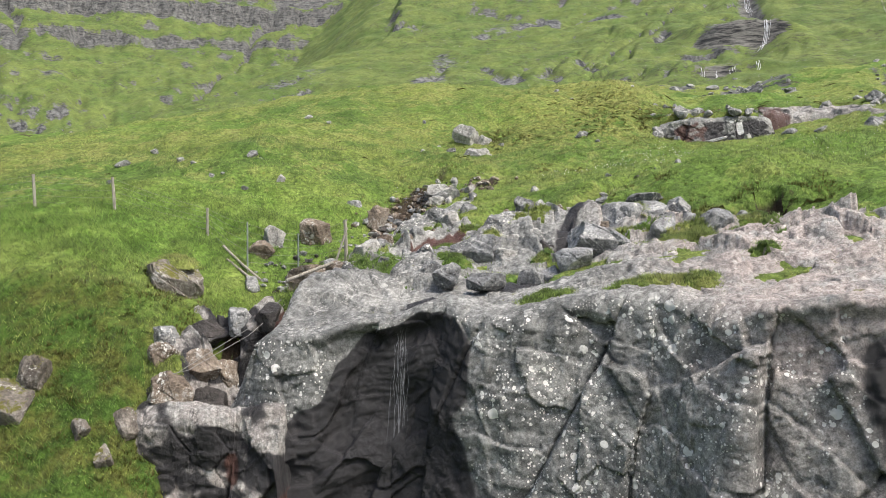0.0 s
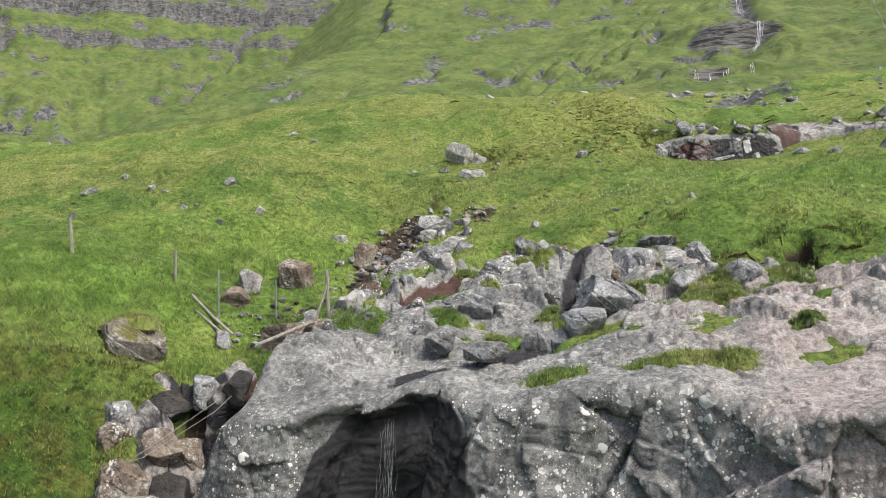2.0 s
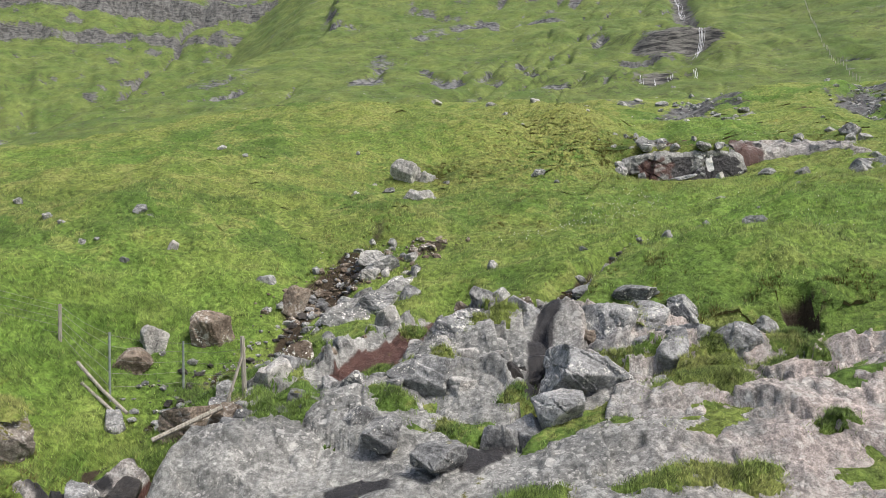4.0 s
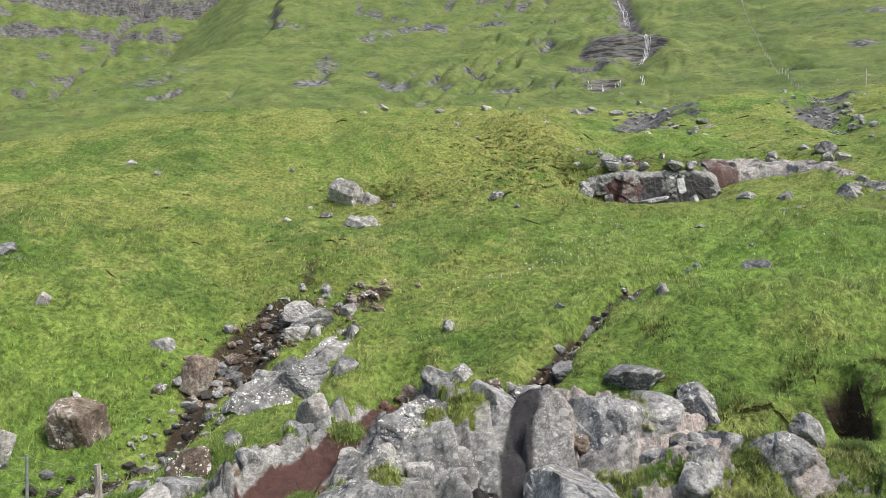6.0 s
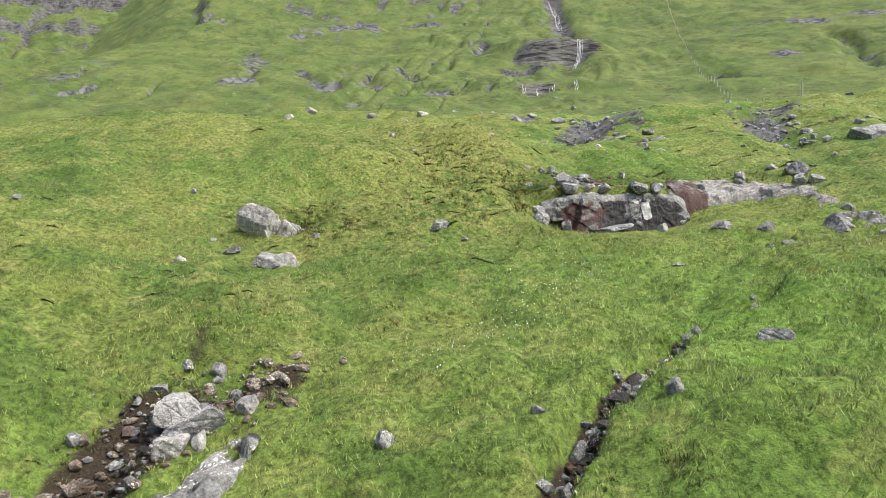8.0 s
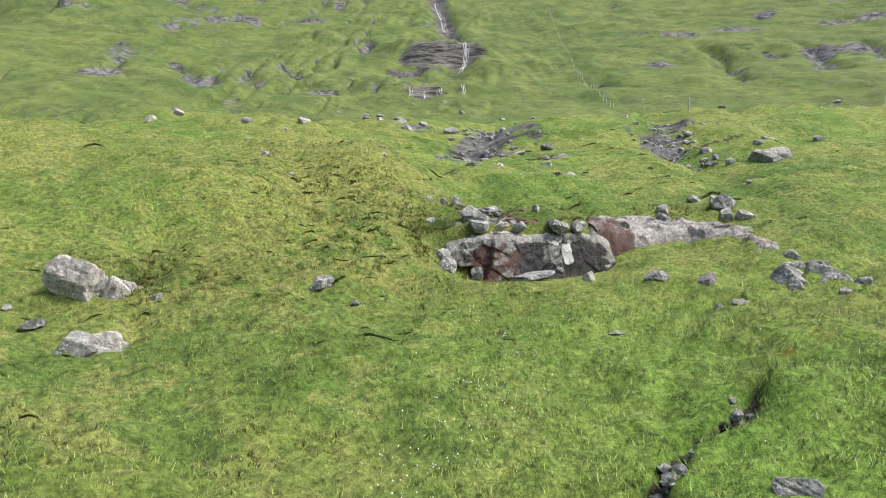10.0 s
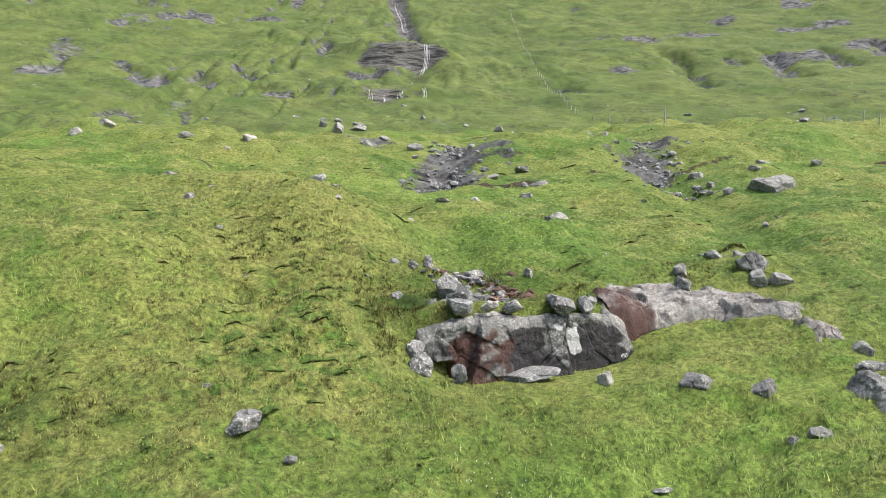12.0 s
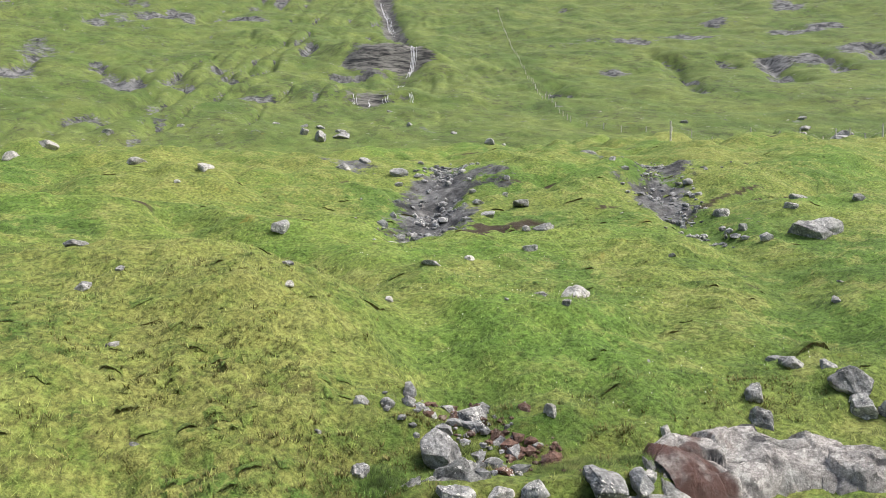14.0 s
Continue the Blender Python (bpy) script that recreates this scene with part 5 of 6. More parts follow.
def build_bed():
    """Angular rocks jammed together where the brooks spill over the slab."""
    rnd = np.random.RandomState(77)
    kinds = ((BASALT, "grey lichened rock jammed in the stream bed"), (PALE_STONE, "pale lichened rock jammed in the stream bed"), (BROWN_STONE, "brown rock jammed in the stream bed"), (WET_STONE, "wet black rock in the stream bed"))
    upper = lambda x: np.interp(x, [-3, -1, 0.6, 2, 3.3, 5.5, 6.5, 7.6], [19.5, 20.4, 20.9, 20.7, 20.4, 19.7, 18.9, 18.2])
    taken, made = [], 0
    for _ in range(900):
        x = rnd.uniform(-3.2, 7.4)
        y = float(upper(x)) - abs(rnd.normal(0, 1.5))
        w = float(np.clip(rnd.lognormal(-0.85, 0.45), 0.2, 1.0))
        if y < 15.9 + 0.1 * abs(x - 3) or along(np.array([x]), np.array([y]), RED_CHUTE)[0][0] < 0.45 or vnoise(x / 1.6, y / 1.6, 33) < -0.35:
            continue
        if any(math.hypot(x - a, y - b) < 0.42 * (w + c) for a, b, c in taken):
            continue
        taken.append((x, y, w))
        wet_shade = along(np.array([x]), np.array([y]), GULLY_RIGHT)[0][0] < 0.45
        mat, label = kinds[3] if wet_shade else kinds[int(rnd.choice([0, 0, 0, 0, 0, 1, 2]))]
        place_boulders([(x, y, w, w * rnd.uniform(0.35, 0.65))], mat, label, "rocks in the stream bed", 900 + made, "boulder", 1.0, 0.62, None, bed_top)
        made += 1
        if made >= 80:
            break


place_boulders([(-0.05, 25.0, 0.95, 0.45), (-0.25, 24.5, 0.6, 0.3), (0.2, 24.6, 0.3, 0.25), (0.95, 25.1, 0.55, 0.3)], PALE_STONE, "pale lichened rock with a mossy top beside the rill", "rocks by the rill", 671, flat=0.9, sink=0.4)
build_bed()


def turf_patch(cx, cy, rx, ry, turn, crag_name, seed, cap=None):
    """A cushion of grass that fills a hollow of the rock."""
    rnd = np.random.RandomState(seed)
    rings, spokes = 9, 40
    r, a = np.meshgrid(np.linspace(0, 1, rings), np.arange(spokes) * 2 * math.pi / spokes, indexing="ij")
    rim = 1 + 0.35 * fbm(np.cos(a) * 1.7 + seed, np.sin(a) * 1.7, seed, 3)
    u, v = rx * r * rim * np.cos(a), ry * r * rim * np.sin(a)
    ct, st = math.cos(radians(turn)), math.sin(radians(turn))
    x, y = cx + ct * u - st * v, cy + st * u + ct * v
    rock_top = TOPS[crag_name]
    near = rock_top[np.hypot(rock_top[:, 0] - cx, rock_top[:, 1] - cy) < rx + 1.2]
    if not len(near):
        near = np.stack([x.ravel(), y.ravel(), ground(x, y).ravel()], -1)
    pick = np.argmin((near[:, 0][None] - x.reshape(-1, 1)) ** 2 + (near[:, 1][None] - y.reshape(-1, 1)) ** 2, axis=1)
    base = np.maximum(near[pick, 2].reshape(x.shape), ground(x, y)) if cap is None else cap - 0.16 * r ** 2
    z = base + 0.13 * (1 - r ** 3) - 0.05 + 0.03 * fbm(x / 0.25, y / 0.25, seed + 1, 2)
    pad = np.stack([x, y, z], -1).reshape(-1, 3)
    faces = grid_faces(rings, spokes, True)
    n = int(5200 * rx * ry * 3.1)
    k = rnd.randint(0, len(pad), n)
    foot = pad[k] + np.stack([rnd.normal(0, 0.05, n), rnd.normal(0, 0.05, n), np.full(n, -0.02)], -1)
    h, wd, t, lean = rnd.uniform(0.04, 0.10, n), 0.006, rnd.uniform(0, 6.283, n), rnd.uniform(0.2, 1.0, n)
    across = np.stack([wd * np.cos(t), wd * np.sin(t), 0 * t], -1)
    tip = foot + np.stack([lean * h * np.sin(t), lean * h * np.cos(t), h], -1)
    blades = np.stack([foot - across, foot + across, tip], 1).reshape(-1, 3)
    owner = tagged(new("turf_patch"), "cushion of short green grass in a hollow of the rock", "grass", "grass on the rock")
    owner.matrix_world = pose(cx, cy, float(base[0, 0]))
    back = np.array([cx, cy, float(base[0, 0])])
    for nm, co, fc, mat, sm in (("sod", pad, faces[:, ::-1], TURF, True), ("sward", blades, np.arange(3 * n).reshape(n, 3), BLADE, False)):
        me = raw_mesh(nm, co - back, fc, sm)
        me.materials.append(mat)
        ob = new(nm, me)
        ob.parent = owner
        if nm == "sward":
            tagged(ob, kind="stuff")


for k, (px, py, rx, ry, turn) in enumerate([(3.6, 13.6, 0.62, 0.34, -10), (4.6, 13.5, 0.75, 0.32, -20), (1.95, 13.85, 0.62, 0.4, -12), (5.5, 15.7, 0.85, 0.6, -25), (6.15, 13.85, 0.34, 0.14, -15),
                                             (2.5, 17.0, 0.5, 0.25, 10), (0.3, 17.4, 0.5, 0.3, 0), (-1.6, 17.3, 0.7, 0.3, 20), (4.6, 17.3, 0.5, 0.25, -10)]):
    turf_patch(px, py, rx, ry, turn, "rock_cliff", 700 + k)
for k, (px, py, rx, ry) in enumerate([(-0.6, 20.1, 0.6, 0.4), (0.1, 18.4, 0.55, 0.35), (2.0, 19.7, 0.5, 0.4), (3.2, 17.5, 0.5, 0.3), (6.2, 17.3, 0.7, 0.5), (-1.7, 18.9, 0.6, 0.4), (5.2, 18.8, 0.5, 0.3), (7.4, 16.9, 0.6, 0.4), (1.2, 16.6, 0.45, 0.25)]):
    turf_patch(px, py, rx, ry, 15 * k, "rock_cliff", 750 + k)
for k, (px, py, rx, ry) in enumerate([(5.5, 16.3, 1.0, 0.65), (7.0, 16.25, 0.8, 0.55), (-2.8, 19.5, 0.9, 0.5), (-0.9, 20.3, 0.8, 0.45), (2.5, 19.7, 0.5, 0.4), (-3.8, 20.0, 0.7, 0.5), (7.4, 17.7, 0.7, 0.45), (0.75, 20.0, 0.4, 0.3), (4.3, 17.4, 0.45, 0.3), (1.2, 18.1, 0.35, 0.25), (-2.2, 17.9, 0.6, 0.35), (-3.2, 18.2, 0.7, 0.45)]):
    turf_patch(px, py, rx, ry, 25 - 11 * k, "rock_cliff", 770 + k)
for k, (px, py, rx, ry) in enumerate([(14.9, 37.75, 0.85, 0.5), (11.5, 38.5, 0.5, 0.55), (13.3, 38.9, 0.5, 0.3), (16.2, 37.4, 0.5, 0.4)]):
    turf_patch(px, py, rx, ry, 0, "rock_ledge", 730 + k)
turf_patch(-5.75, 14.85, 0.45, 0.4, 10, "rock_crag", 722)
turf_patch(-6.5, 17.5, 0.62, 0.42, 0, "rock_step", 721, float(ground(-6.5, 17.4)) + 0.64)


def build_grass(count=235000, blades=4):
    rnd = np.random.RandomState(5)
    ang = rnd.uniform(radians(-38), radians(62), count)
    rad = np.exp(rnd.uniform(math.log(20), math.log(95), count))
    x, y = 2 + rad * np.sin(ang), -10 + rad * np.cos(ang)
    z = ground(x, y)
    rock, soil, dry, lush, tread, alp, damp, heath = ground_marks(x, y, z)
    keep = (rock < 0.4) & (soil < 0.5 + 0.3 * rnd.rand(count)) & (vnoise(x / 0.8, y / 0.8, 95) > -0.6) & (rnd.rand(count) > step01(42, 80, rad))
    x, y, z, rad, dry, lush = x[keep], y[keep], z[keep], rad[keep], dry[keep], lush[keep]
    dry = np.clip(dry + 0.8 * np.clip(rnd.normal(0, 0.5, len(x)), 0, 1), 0, 1)
    n = len(x) * blades
    rep = lambda v: np.repeat(v, blades)
    scale = np.clip(rad / 32, 0.75, 1.15)
    bx, by = rep(x) + rnd.normal(0, 0.06, n) * rep(scale), rep(y) + rnd.normal(0, 0.06, n) * rep(scale)
    h = rep((0.075 + 0.035 * vnoise(x / 1.7, y / 1.7, 97) + 0.03 * lush) * scale) * rnd.uniform(0.6, 1.4, n)
    wd = 0.008 * rep(scale) * rnd.uniform(0.7, 1.4, n)
    a, lean = rnd.uniform(0, 2 * math.pi, n), rnd.uniform(0.2, 1.0, n)
    la = a + rnd.normal(0, 0.8, n)
    bz = rep(z) - 0.02
    p0 = np.stack([bx - wd * np.cos(a), by - wd * np.sin(a), bz], -1)
    p1 = np.stack([bx + wd * np.cos(a), by + wd * np.sin(a), bz], -1)
    p2 = np.stack([bx + lean * h * np.sin(la), by + lean * h * np.cos(la), bz + h], -1)
    co = np.stack([p0, p1, p2], 1).reshape(-1, 3)
    me = raw_mesh("grass", co, np.arange(3 * n).reshape(n, 3), False)
    mark(me, "dry", np.repeat(rep(dry), 3))
    mark(me, "lush", np.repeat(rep(lush), 3))
    me.materials.append(BLADE)
    tagged(new("grass", me), "uneven tufts of green and yellow mountain grass", "grass", kind="stuff")


build_grass()


def build_bank_grass(count=27000, blades=4):
    """Longer, denser grass on the steep bank beside the crag."""
    rnd = np.random.RandomState(15)
    x, y = rnd.uniform(-12.5, -3.2, count), rnd.uniform(12.0, 23.0, count)
    z = ground(x, y)
    rock, soil, dry, lush, tread, alp, damp, heath = ground_marks(x, y, z)
    crag_zone = (x > -6.1) & (y < 16.9)
    keep = (soil < 0.55) & ~crag_zone & (vnoise(x / 0.5, y / 0.5, 64) > -0.55)
    x, y, z, lush, heath = x[keep], y[keep], z[keep], lush[keep], heath[keep]
    n = len(x) * blades
    rep = lambda v: np.repeat(v, blades)
    bx, by = rep(x) + rnd.normal(0, 0.05, n), rep(y) + rnd.normal(0, 0.05, n)
    h = rep(0.11 + 0.05 * vnoise(x / 0.8, y / 0.8, 65)) * rnd.uniform(0.6, 1.4, n)
    wd, a, lean = 0.006 * rnd.uniform(0.7, 1.4, n), rnd.uniform(0, 6.283, n), rnd.uniform(0.3, 1.1, n)
    foot = np.stack([bx, by, rep(z) - 0.02], -1)
    across = np.stack([wd * np.cos(a), wd * np.sin(a), 0 * a], -1)
    tip = foot + np.stack([lean * h * np.sin(a), lean * h * np.cos(a) - 0.3 * h, h], -1)
    me = raw_mesh("bank_grass", np.stack([foot - across, foot + across, tip], 1).reshape(-1, 3), np.arange(3 * n).reshape(n, 3), False)
    mark(me, "lush", np.repeat(rep(np.maximum(lush, 0.75)), 3))
    mark(me, "heath", np.repeat(rep(0.8 * heath), 3))
    me.materials.append(BLADE)
    tagged(new("bank_grass", me), "long green grass hanging down the steep bank", "grass", kind="stuff")


build_bank_grass()


def build_tussocks(spots, count, height, material, label, seed, name="rushes"):
    """Coarse dark tufts: spots are x, y, spread across, spread along and share."""
    rnd = np.random.RandomState(seed)
    share = np.array([q[4] for q in spots], float)
    pick = rnd.choice(len(spots), count, p=share / share.sum())
    S = np.array([q[:4] for q in spots])[pick]
    x, y = S[:, 0] + S[:, 2] * rnd.normal(size=count), S[:, 1] + S[:, 3] * rnd.normal(size=count)
    keep = vnoise(x / 0.45, y / 0.3, seed + 1) > 0.05
    x, y = x[keep], y[keep]
    z, blades = ground(x, y), 9
    n = len(x) * blades
    rep = lambda v: np.repeat(v, blades)
    a = rnd.uniform(0, 2 * math.pi, n)
    out = np.abs(rnd.normal(0, 0.05, n))
    bx, by, bz = rep(x) + out * np.cos(a), rep(y) + out * np.sin(a), rep(z) - 0.03
    h = height * rep(rnd.uniform(0.5, 1.3, len(x))) * rnd.uniform(0.7, 1.2, n)
    lean, wd = rnd.uniform(0.2, 1.3, n), rnd.uniform(0.006, 0.012, n)
    p0 = np.stack([bx - wd * np.sin(a), by + wd * np.cos(a), bz], -1)
    p1 = np.stack([bx + wd * np.sin(a), by - wd * np.cos(a), bz], -1)
    p2 = np.stack([bx + lean * h * np.cos(a), by + lean * h * np.sin(a), bz + h], -1)
    me = raw_mesh(name, np.stack([p0, p1, p2], 1).reshape(-1, 3), np.arange(3 * n).reshape(n, 3), False)
    me.materials.append(material)
    tagged(new(name, me), label, name, kind="stuff")


build_tussocks([(14.0, 39.2, 1.6, 0.7, 3), (11.2, 38.0, 0.7, 0.8, 2), (16.2, 38.0, 0.8, 0.5, 1), (2.8, 36.6, 1.1, 0.7, 3), (0.0, 27.4, 0.7, 1.2, 0.7), (-0.8, 25.4, 0.6, 0.5, 1), (4.4, 28.6, 0.5, 0.3, 1), (8.2, 37.5, 2.2, 3.5, 6),
                (9.6, 42.0, 1.8, 2.5, 4), (20.5, 38.4, 1.2, 0.5, 1), (5.4, 20.6, 0.9, 0.4, 1), (8.4, 18.6, 1.2, 0.25, 2), (-6.0, 16.4, 1.0, 0.6, 2), (-7.6, 14.2, 0.8, 0.7, 2), (-5.9, 13.6, 0.5, 0.5, 1)],
               9000, 0.11, RUSH, "coarse olive and brown tussocks around rocks and hollows", 61)


# ---- worn lips of turf ----
SOIL = plain("peaty_soil", (0.085, 0.074, 0.030), (0.200, 0.170, 0.080), 9.0, 0.95)


def build_scars(spots, label, seed, fringe=40):
    """Small broken steps in the turf: a dark peat front under an overhanging lip with hanging blades. spots: x, y, length, height, turn."""
    rnd = np.random.RandomState(seed)
    n = 7
    x, y, length, high, turn = (q[:, None] for q in np.array(spots, float).T)
    t = np.linspace(-0.5, 0.5, n)[None]
    bend = length * (0.10 * vnoise(t * 2.2 + x, y + 0 * t, seed) + 0.05 * vnoise(t * 9 + x, y + 0 * t, seed + 2))
    px, py = x + length * t * np.cos(turn), y + length * t * np.sin(turn) + bend
    low = ground(px, py - 0.05) - 0.03
    top = high * np.clip(1 - (2 * t) ** 4, 0, 1) * (1 + 0.5 * vnoise(t * 9 + y, x + 0 * t, seed + 1))
    rim = np.stack([px, py - 0.04, low + 0.03 + top], -1)
    fronts = np.stack([np.stack([px, py + 0.01, low], -1), np.stack([px, py + 0.04, low + 0.5 * top], -1), rim], 1)
    far_edge = py + 0.30 + 1.2 * top
    lips = np.stack([rim + [0, 0.004, 0.012], np.stack([px, py + 0.12, np.maximum(rim[..., 2] + 0.02, ground(px, py + 0.12))], -1), np.stack([px, far_edge, ground(px, far_edge) - 0.03], -1)], 1)
    m = int(fringe * len(spots))
    foot = rim[rnd.randint(0, len(spots), m), rnd.randint(0, n, m)] + np.stack([rnd.normal(0, 0.06, m), rnd.uniform(0, 0.12, m), rnd.uniform(0, 0.02, m)], -1)
    a, h = rnd.uniform(0, 6.283, m), rnd.uniform(0.05, 0.12, m)
    across = np.stack([0.008 * np.cos(a), 0.008 * np.sin(a), 0 * a], -1)
    tip = foot + np.stack([0.5 * h * np.cos(a), -0.8 * h, h * rnd.uniform(-0.6, 0.7, m)], -1)
    blades = [np.stack([foot - across, foot + across, tip], 1).reshape(-1, 3)]
    for name, sheets, material in (("soil_scar", fronts, SOIL), ("turf_lip", lips, TURF)):
        co = np.concatenate([q.reshape(-1, 3) for q in sheets])
        faces = np.concatenate([grid_faces(3, n)[:, ::-1] + 3 * n * k for k in range(len(sheets))])
        me = raw_mesh(name, co, faces)
        me.materials.append(material)
        tagged(new(name, me), label, "turf edge", kind="stuff")
    co = np.concatenate(blades)
    me = raw_mesh("hanging_grass", co, np.arange(len(co)).reshape(-1, 3), False)
    me.materials.append(BLADE)
    tagged(new("hanging_grass", me), "tufts of grass hanging over small turf steps", "grass", kind="stuff")


def scar_spots(count, cx, cy, sx, sy, seed, slant=0.12, long=(0.12, 0.5), high=(0.01, 0.035)):
    rnd = np.random.RandomState(seed)
    y = cy + sy * np.clip(rnd.normal(size=count), -1.9, 1.9)
    x = cx + slant * (y - cy) + sx * np.clip(rnd.normal(size=count), -1.8, 1.8)
    grow = rnd.rand(count) ** 1.6
    return list(zip(x, y, long[0] + (long[1] - long[0]) * grow, high[0] + (high[1] - high[0]) * grow, rnd.normal(0.03, 0.12, count)))


build_scars(scar_spots(150, 8.3, 38.8, 1.8, 3.6, 141) + scar_spots(40, 2.8, 36.6, 0.8, 0.8, 142) + scar_spots(40, -6, 33, 3.5, 4.5, 143, 0, (0.12, 0.35), (0.012, 0.03))
            + scar_spots(16, 0.2, 29.5, 1.2, 2.5, 144) + scar_spots(50, 24, 48, 7, 7, 145, 0.3, (0.2, 0.7), (0.02, 0.07)) + scar_spots(40, 6, 60, 12, 9, 146, 0.2, (0.3, 0.9), (0.02, 0.07)) + scar_spots(40, 38, 62, 12, 10, 147, 0.2, (0.3, 1.1), (0.02, 0.09)),
            "broken turf step with dark peat under its lip", 41)
build_scars([(6.95, 18.5, 0.6, 0.10, -0.2), (7.5, 18.4, 0.7, 0.12, -0.1), (8.9, 18.3, 0.5, 0.12, -0.1), (9.35, 18.2, 0.7, 0.12, -0.1), (8.2, 18.64, 0.5, 0.08, -0.05), (8.5, 18.62, 0.5, 0.08, -0.05), (23.3, 39.2, 0.7, 0.12, -0.15), (23.8, 39.1, 0.6, 0.10, 0.0)],
            "cut turf bank with hanging grass over dark soil", 43, 160)


# ---- falling water ----
def ribbon(bm, pts, widths, side):
    side = Vector(side)
    prev = None
    for p, w in zip(pts, widths):
        p = Vector(p)
        cur = (bm.verts.new(p - side * w / 2), bm.verts.new(p + Vector((0, -0.3 * w, 0))), bm.verts.new(p + side * w / 2))
        if prev:
            bm.faces.new((prev[0], prev[1], cur[1], cur[0]))
            bm.faces.new((prev[1], prev[2], cur[2], cur[1]))
        prev = cur


def build_trickle():
    rnd = random.Random(4)
    fall = tagged(new("waterfall"), "thin white trickle falling over the black alcove", "waterfall")
    for k in range(13):
        bm = bmesh.new()
        x0, z0 = -0.78 + rnd.gauss(0, 0.09), 4.28
        drop = rnd.uniform(1.2, 4.2)
        start = rnd.uniform(0, 0.5)
        pts, wid = [], []
        for j in range(14):
            d = start + drop * j / 13
            pts.append((x0 + 0.015 * rnd.gauss(0, 1) - 0.03 * d + 0.05 * d * math.sin(k), 13.98 - 0.03 * d + 0.02 * math.sin(k * 3.1), z0 - d))
            wid.append(0.0038 * rnd.uniform(0.3, 1.3) * (1 - abs(2 * j / 13 - 0.9) * 0.5))
        ribbon(bm, pts, wid, (1, 0, 0))
        part("water_strand", bm, FOAM, fall)


def build_far_falls():
    rnd = random.Random(9)
    runs = [([(168, 410), (160, 390), (150, 360), (142, 337), (133, 312)], 0.5), ([(117, 262), (112, 251), (109, 243), (104, 233), (95, 220)], 0.4), ([(94, 219), (88, 208), (82, 200)], 0.5),
            ([(65, 183.4), (64.6, 182), (64, 180.5)], 0.35), ([(69, 182.3), (68.6, 181), (68, 179.5)], 0.3), ([(73, 181.2), (72.6, 180), (72, 178.5)], 0.35), ([(78, 180), (77.6, 178.8), (77, 177.5)], 0.3)]
    fall = tagged(new("waterfall"), "white mountain stream falling in steps through a dark gorge", "waterfall")
    for pts, w in runs:
        bm = bmesh.new()
        fine = []
        for (ax, ay), (bx, by) in zip(pts, pts[1:]):
            n = max(3, int(math.hypot(bx - ax, by - ay) / 1.5))
            fine += [(ax + (bx - ax) * k / n, ay + (by - ay) * k / n) for k in range(n)]
        fine = [(x + rnd.gauss(0, 0.1), y) for x, y in fine]
        for strand in range(7 if w > 0.38 else 3):
            off, first = rnd.gauss(0, 1.6 * w), rnd.randrange(0, max(1, len(fine) // 3))
            run = fine[first:len(fine) - rnd.randrange(0, max(1, len(fine) // 3))]
            if len(run) > 1:
                ribbon(bm, [(x + off + rnd.gauss(0, 0.08), y - 0.4, float(ground(x + off, y - 0.4)) + 0.25) for x, y in run], [0.16 * rnd.uniform(0.1, 1.3) for _ in run], (0.9, -0.43, 0))
        part("cascade", bm, FOAM, fall)


build_trickle()
build_far_falls()


# ---- fences ----
def add_post(fence, x, y, h, r, material, lean=(0, 0)):
    z = float(ground(x, y))
    bm = bmesh.new()
    tube(bm, [(x, y, z - 0.25), (x + lean[0] * 0.5, y + lean[1] * 0.5, z + h * 0.5), (x + lean[0], y + lean[1], z + h)], [r * 1.05, r, r * 0.92], 8)
    part("post", bm, material, fence, "grey steel post" if material is STEEL else "")
    return (x + lean[0], y + lean[1], z), h


def add_wires(fence, tops, heights, r):
    for (a, ha), (b, hb) in zip(tops, tops[1:]):
        for q in heights:
            bm = bmesh.new()
            pa, pb = Vector(a) + Vector((0, 0, ha * q)), Vector(b) + Vector((0, 0, hb * q))
            mid = (pa + pb) / 2 - Vector((0, 0, 0.03 + 0.03 * q))
            tube(bm, [pa, mid, pb], r, 4)
            part("wire", bm, WIRE, fence)


def build_near_fence():
    fence = tagged(new("wire_fence"), "old stock fence of wooden and steel posts with sagging wire", "fence")
    tops = [add_post(fence, *p) for p in ((-16.2, 21.6, 1.05, 0.045, WOOD, (0.03, 0)), (-11.84, 20.95, 1.0, 0.045, WOOD, (-0.06, 0)), (-9.43, 20.75, 0.95, 0.045, WOOD, (-0.08, 0)), (-6.76, 20.7, 0.78, 0.04, WOOD, (0.0, 0)),
                                              (-5.23, 19.3, 1.35, 0.024, STEEL, (0, 0)), (-4.01, 20.0, 1.05, 0.024, STEEL, (0, 0)), (-2.42, 18.2, 1.2, 0.045, WOOD, (-0.05, 0)))]
    add_wires(fence, tops, (0.2, 0.4, 0.6, 0.8, 0.96), 0.0035)
    bm = bmesh.new()
    tube(bm, [(-2.42, 18.2, float(ground(-2.42, 18.2)) + 1.0), (-2.75, 18.0, float(ground(-2.75, 18.0)))], 0.03, 6)
    part("strut", bm, WOOD, fence)


def build_fallen(pts, r, label):
    bm = bmesh.new()
    tube(bm, [(x, y, float(hillside(x, y)) + h) for x, y, h in pts], r, 7)
    tagged(part("fence_post", bm, WOOD), label, "fence post", "fallen posts")


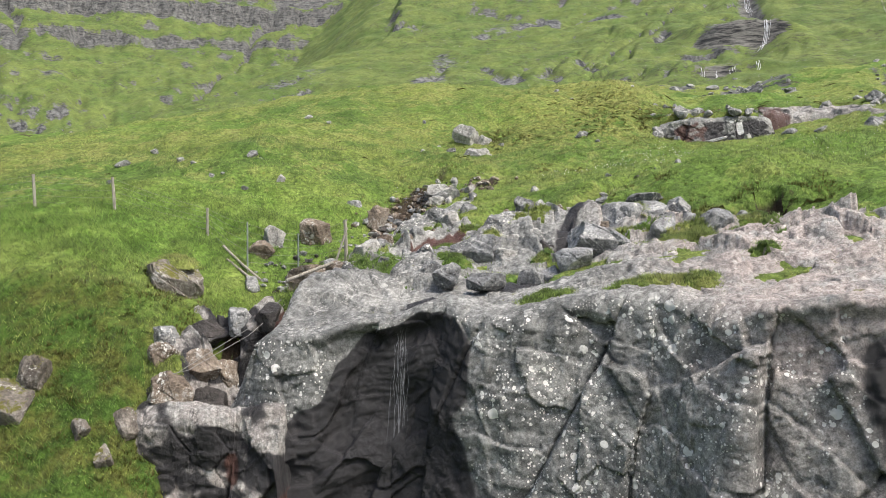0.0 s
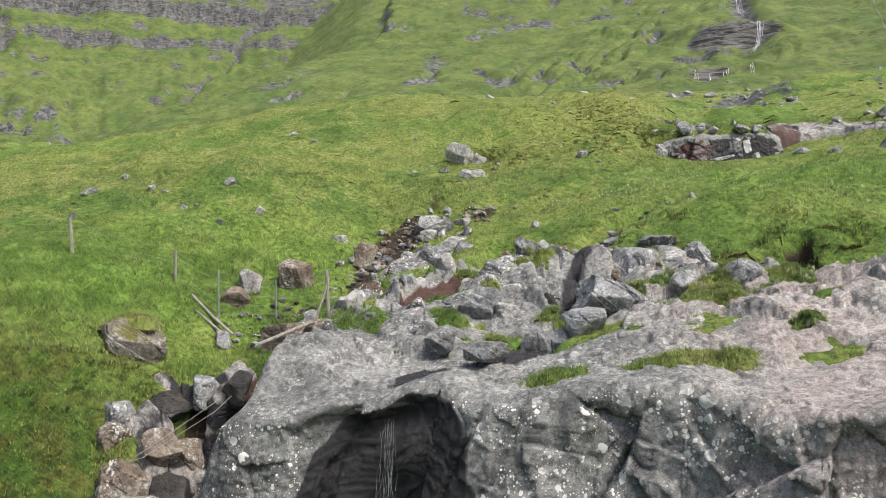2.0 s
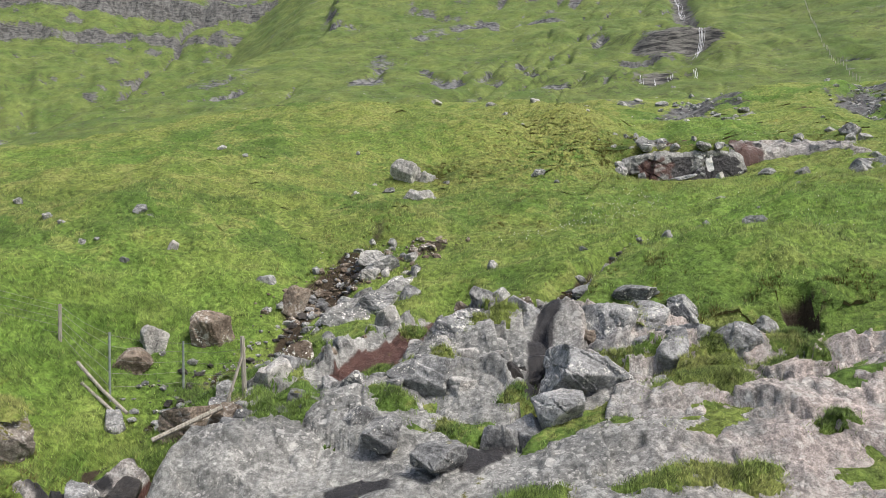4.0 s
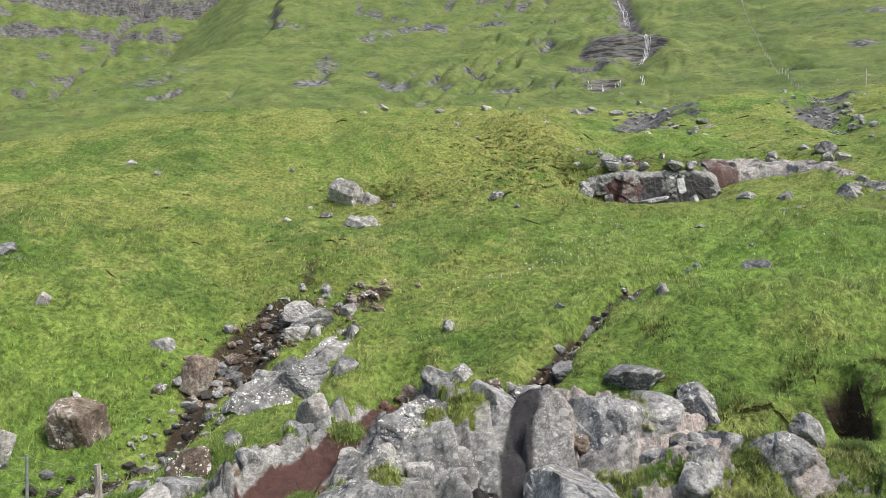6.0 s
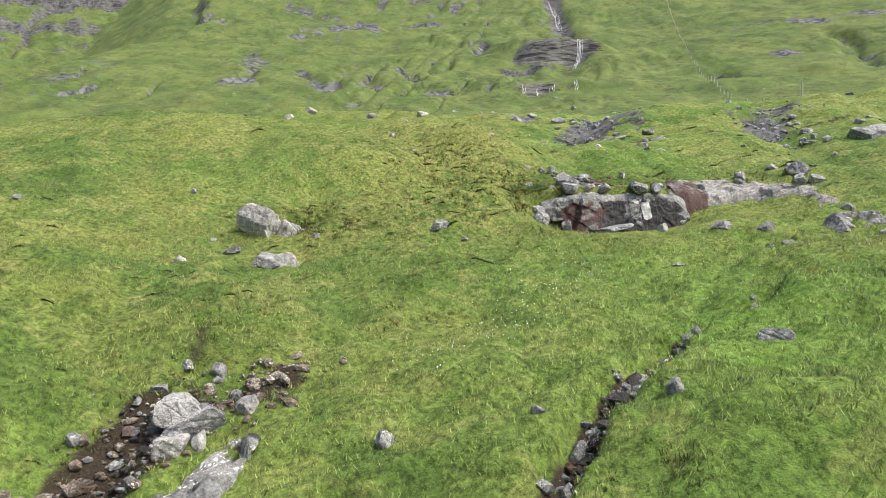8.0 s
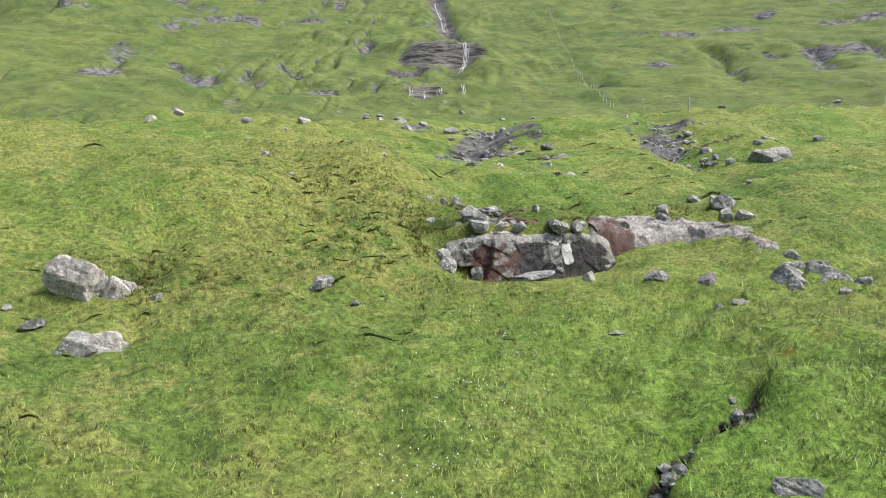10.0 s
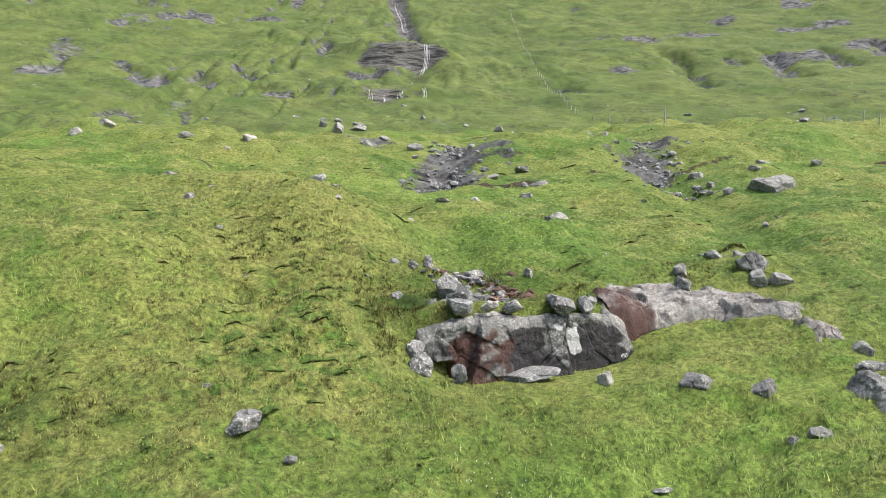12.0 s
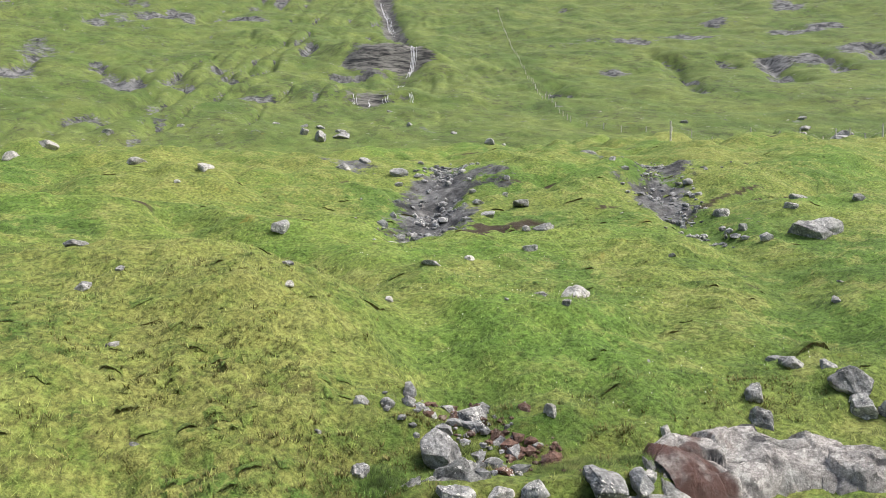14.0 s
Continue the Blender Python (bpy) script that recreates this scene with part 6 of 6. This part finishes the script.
def build_loose_wire(pts):
    bm = bmesh.new()
    tube(bm, pts, 0.006, 5)
    tagged(part("loose_wire", bm, WIRE), "slack fence wire trailing down the rocks", "wire", "loose wires")


def build_line_fence(line, gap, h, label):
    fence = tagged(new("line_fence"), label, "fence", "pasture fences")
    rnd = random.Random(len(line))
    tops = []
    for (ax, ay), (bx, by) in zip(line, line[1:]):
        n = max(1, round(math.hypot(bx - ax, by - ay) / gap))
        for k in range(n):
            x, y = ax + (bx - ax) * k / n, ay + (by - ay) * k / n
            tops.append(add_post(fence, x, y, h * rnd.uniform(0.85, 1.15), 0.08, PALE_WOOD, (rnd.gauss(0, 0.04), 0)))
    add_wires(fence, tops, (0.5, 0.9), 0.008)


build_near_fence()
build_fallen([(-6.0, 19.7, 0.25), (-5.4, 19.3, 0.2), (-4.8, 19.0, 0.05)], 0.035, "pale fallen fence post leaning on the turf")
build_fallen([(-5.8, 19.4, 0.12), (-4.9, 18.9, 0.02)], 0.035, "pale fallen fence post lying on the turf")
build_fallen([(-3.6, 16.6, 0.32), (-2.6, 17.1, 0.42)], 0.04, "weathered fallen fence post lying across the rock")
build_loose_wire([(-3.7, 16.5, 4.6), (-4.3, 15.9, 4.0), (-4.9, 15.2, 3.6), (-5.5, 14.8, 3.2)])
build_loose_wire([(-3.6, 16.4, 4.5), (-4.2, 15.6, 3.9), (-5.2, 14.7, 3.3), (-5.7, 14.5, 3.2)])
build_line_fence([(96.9, 143.8), (99.9, 132.3), (104.6, 124.1), (104.9, 110.6), (92.5, 91), (83.8, 78.8), (72, 63)], 4.0, 1.2, "long line of thin wooden fence posts across the pasture")
build_line_fence([(97, 145), (110.5, 172.4), (128.4, 206.1), (156.7, 257.2), (176.3, 294), (196, 330)], 4.5, 1.1, "line of wooden fence posts climbing the mountainside")
build_line_fence([(-33.5, 65), (-25.5, 68)], 1.9, 1.35, "short row of thin fence posts behind the shoulder of the hill")
build_line_fence([(56.8, 77), (57.5, 77.4)], 2.0, 1.7, "lone wooden fence post on the pasture")


# ---- stones in the rills ----
def build_gravel(line, count, spread, sizes, material, label, seed, name="gravel"):
    rnd = np.random.RandomState(seed)
    pts, _ = resample(line, 400)
    bm = bmesh.new()
    bmesh.ops.create_icosphere(bm, subdivisions=1, radius=1.0)
    unit = np.array([v.co[:] for v in bm.verts])
    tri = np.array([[v.index for v in f.verts] for f in bm.faces])
    bm.free()
    p = pts[rnd.randint(len(pts), size=count)] + rnd.normal(0, spread, (count, 2))
    size = sizes[0] * (sizes[1] / sizes[0]) ** (rnd.rand(count) ** 1.8)
    base = ground(p[:, 0], p[:, 1]) + 0.25 * size
    squash = np.stack([np.ones(count), rnd.uniform(0.6, 1, count), rnd.uniform(0.45, 0.8, count)], -1)
    c = unit[None] * (1 + 0.22 * rnd.normal(size=(count, len(unit), 1))) * (size[:, None] * squash)[:, None]
    a = rnd.uniform(0, 6.28, count)[:, None]
    turned_x, turned_y = c[..., 0] * np.cos(a) - c[..., 1] * np.sin(a), c[..., 0] * np.sin(a) + c[..., 1] * np.cos(a)
    co = np.stack([turned_x + p[:, :1], turned_y + p[:, 1:], c[..., 2] + base[:, None]], -1)
    fc = tri[None] + len(unit) * np.arange(count)[:, None, None]
    me = raw_mesh(name, co.reshape(-1, 3), fc.reshape(-1, 3), False)
    me.materials.append(material)
    tagged(new(name, me), label, name, kind="stuff")


build_gravel(GULLY_RIGHT[1:8], 260, 0.13, (0.03, 0.20), BASALT, "loose grey stones in the narrow gully", 21)
build_gravel(GULLY_RIGHT[1:8], 160, 0.10, (0.04, 0.22), WET_STONE, "wet dark stones in the narrow gully", 22)
build_gravel(GULLY_RIGHT[4:8], 60, 0.12, (0.05, 0.16), RUST_STONE, "rusty stones in the narrow gully", 23)
build_gravel(GULLY_LEFT[3:8], 300, 0.42, (0.03, 0.17), BASALT, "loose grey stones in the broad muddy rill", 24)
build_gravel(GULLY_LEFT[3:8], 200, 0.30, (0.03, 0.14), WET_STONE, "wet dark stones in the broad muddy rill", 25)
build_gravel(BEDS[0][:5], 110, 1.6, (0.08, 0.28), GREY_STONE, "pale stones strewn along the upper brook", 31)
build_gravel(BEDS[1][:4], 100, 1.6, (0.08, 0.28), GREY_STONE, "pale stones strewn along the second brook", 32)
build_gravel(RILL_HEAD, 320, 0.40, (0.03, 0.16), BROWN_STONE, "small brown stones in the muddy rill", 29)
build_gravel(RED_CHUTE, 60, 0.25, (0.05, 0.2), RUST_STONE, "red-brown stones in the rock chute", 26)
build_gravel([(13.7, 40.6), (14.0, 39.6), (14.4, 38.6), (14.6, 37.8)], 120, 0.45, (0.05, 0.22), RUST_STONE, "red-brown stones above the ledge", 27)
build_gravel([(13.2, 40.4), (13.8, 39.2), (13.6, 38.0)], 90, 0.5, (0.05, 0.25), BASALT, "lichened grey stones above the ledge", 28)
for number, bed in enumerate(BEDS[:2]):
    build_gravel(bed[:5], 200, 0.7, (0.08, 0.35), BASALT, "grey stones along a shallow brook", 30 + number)


# ---- cotton grass ----
def build_cotton():
    rnd = np.random.RandomState(8)
    line, _ = resample([(3.8, 25.4), (5.1, 26.3), (6.7, 27.5), (7.5, 28.3), (9.1, 29.8), (10.0, 31.0), (10.4, 33.4)], 300)
    pts = [line[rnd.randint(300)] + rnd.normal(0, 0.45, 2) for _ in range(200)]
    pts += [np.array((rnd.uniform(6, 16), rnd.uniform(21, 33))) for _ in range(70)] + [np.array((rnd.uniform(15, 24), rnd.uniform(38, 52))) for _ in range(110)]
    oct_v = np.array([(1, 0, 0), (-1, 0, 0), (0, 1, 0), (0, -1, 0), (0, 0, 1.2), (0, 0, -1.2)], float)
    oct_f = np.array([(0, 2, 4), (2, 1, 4), (1, 3, 4), (3, 0, 4), (2, 0, 5), (1, 2, 5), (3, 1, 5), (0, 3, 5)])
    p = np.array(pts)
    r, up = rnd.uniform(0.008, 0.017, len(p)), ground(p[:, 0], p[:, 1]) + rnd.uniform(0.10, 0.2, len(p))
    co = oct_v[None] * r[:, None, None] + np.stack([p[:, 0], p[:, 1], up], -1)[:, None]
    me = raw_mesh("cotton_grass", co.reshape(-1, 3), (oct_f[None] + 6 * np.arange(len(p))[:, None, None]).reshape(-1, 3))
    me.materials.append(COTTON)
    tagged(new("cotton_grass", me), "white cotton grass heads in the wet hollow", "cotton grass", kind="stuff")


build_cotton()
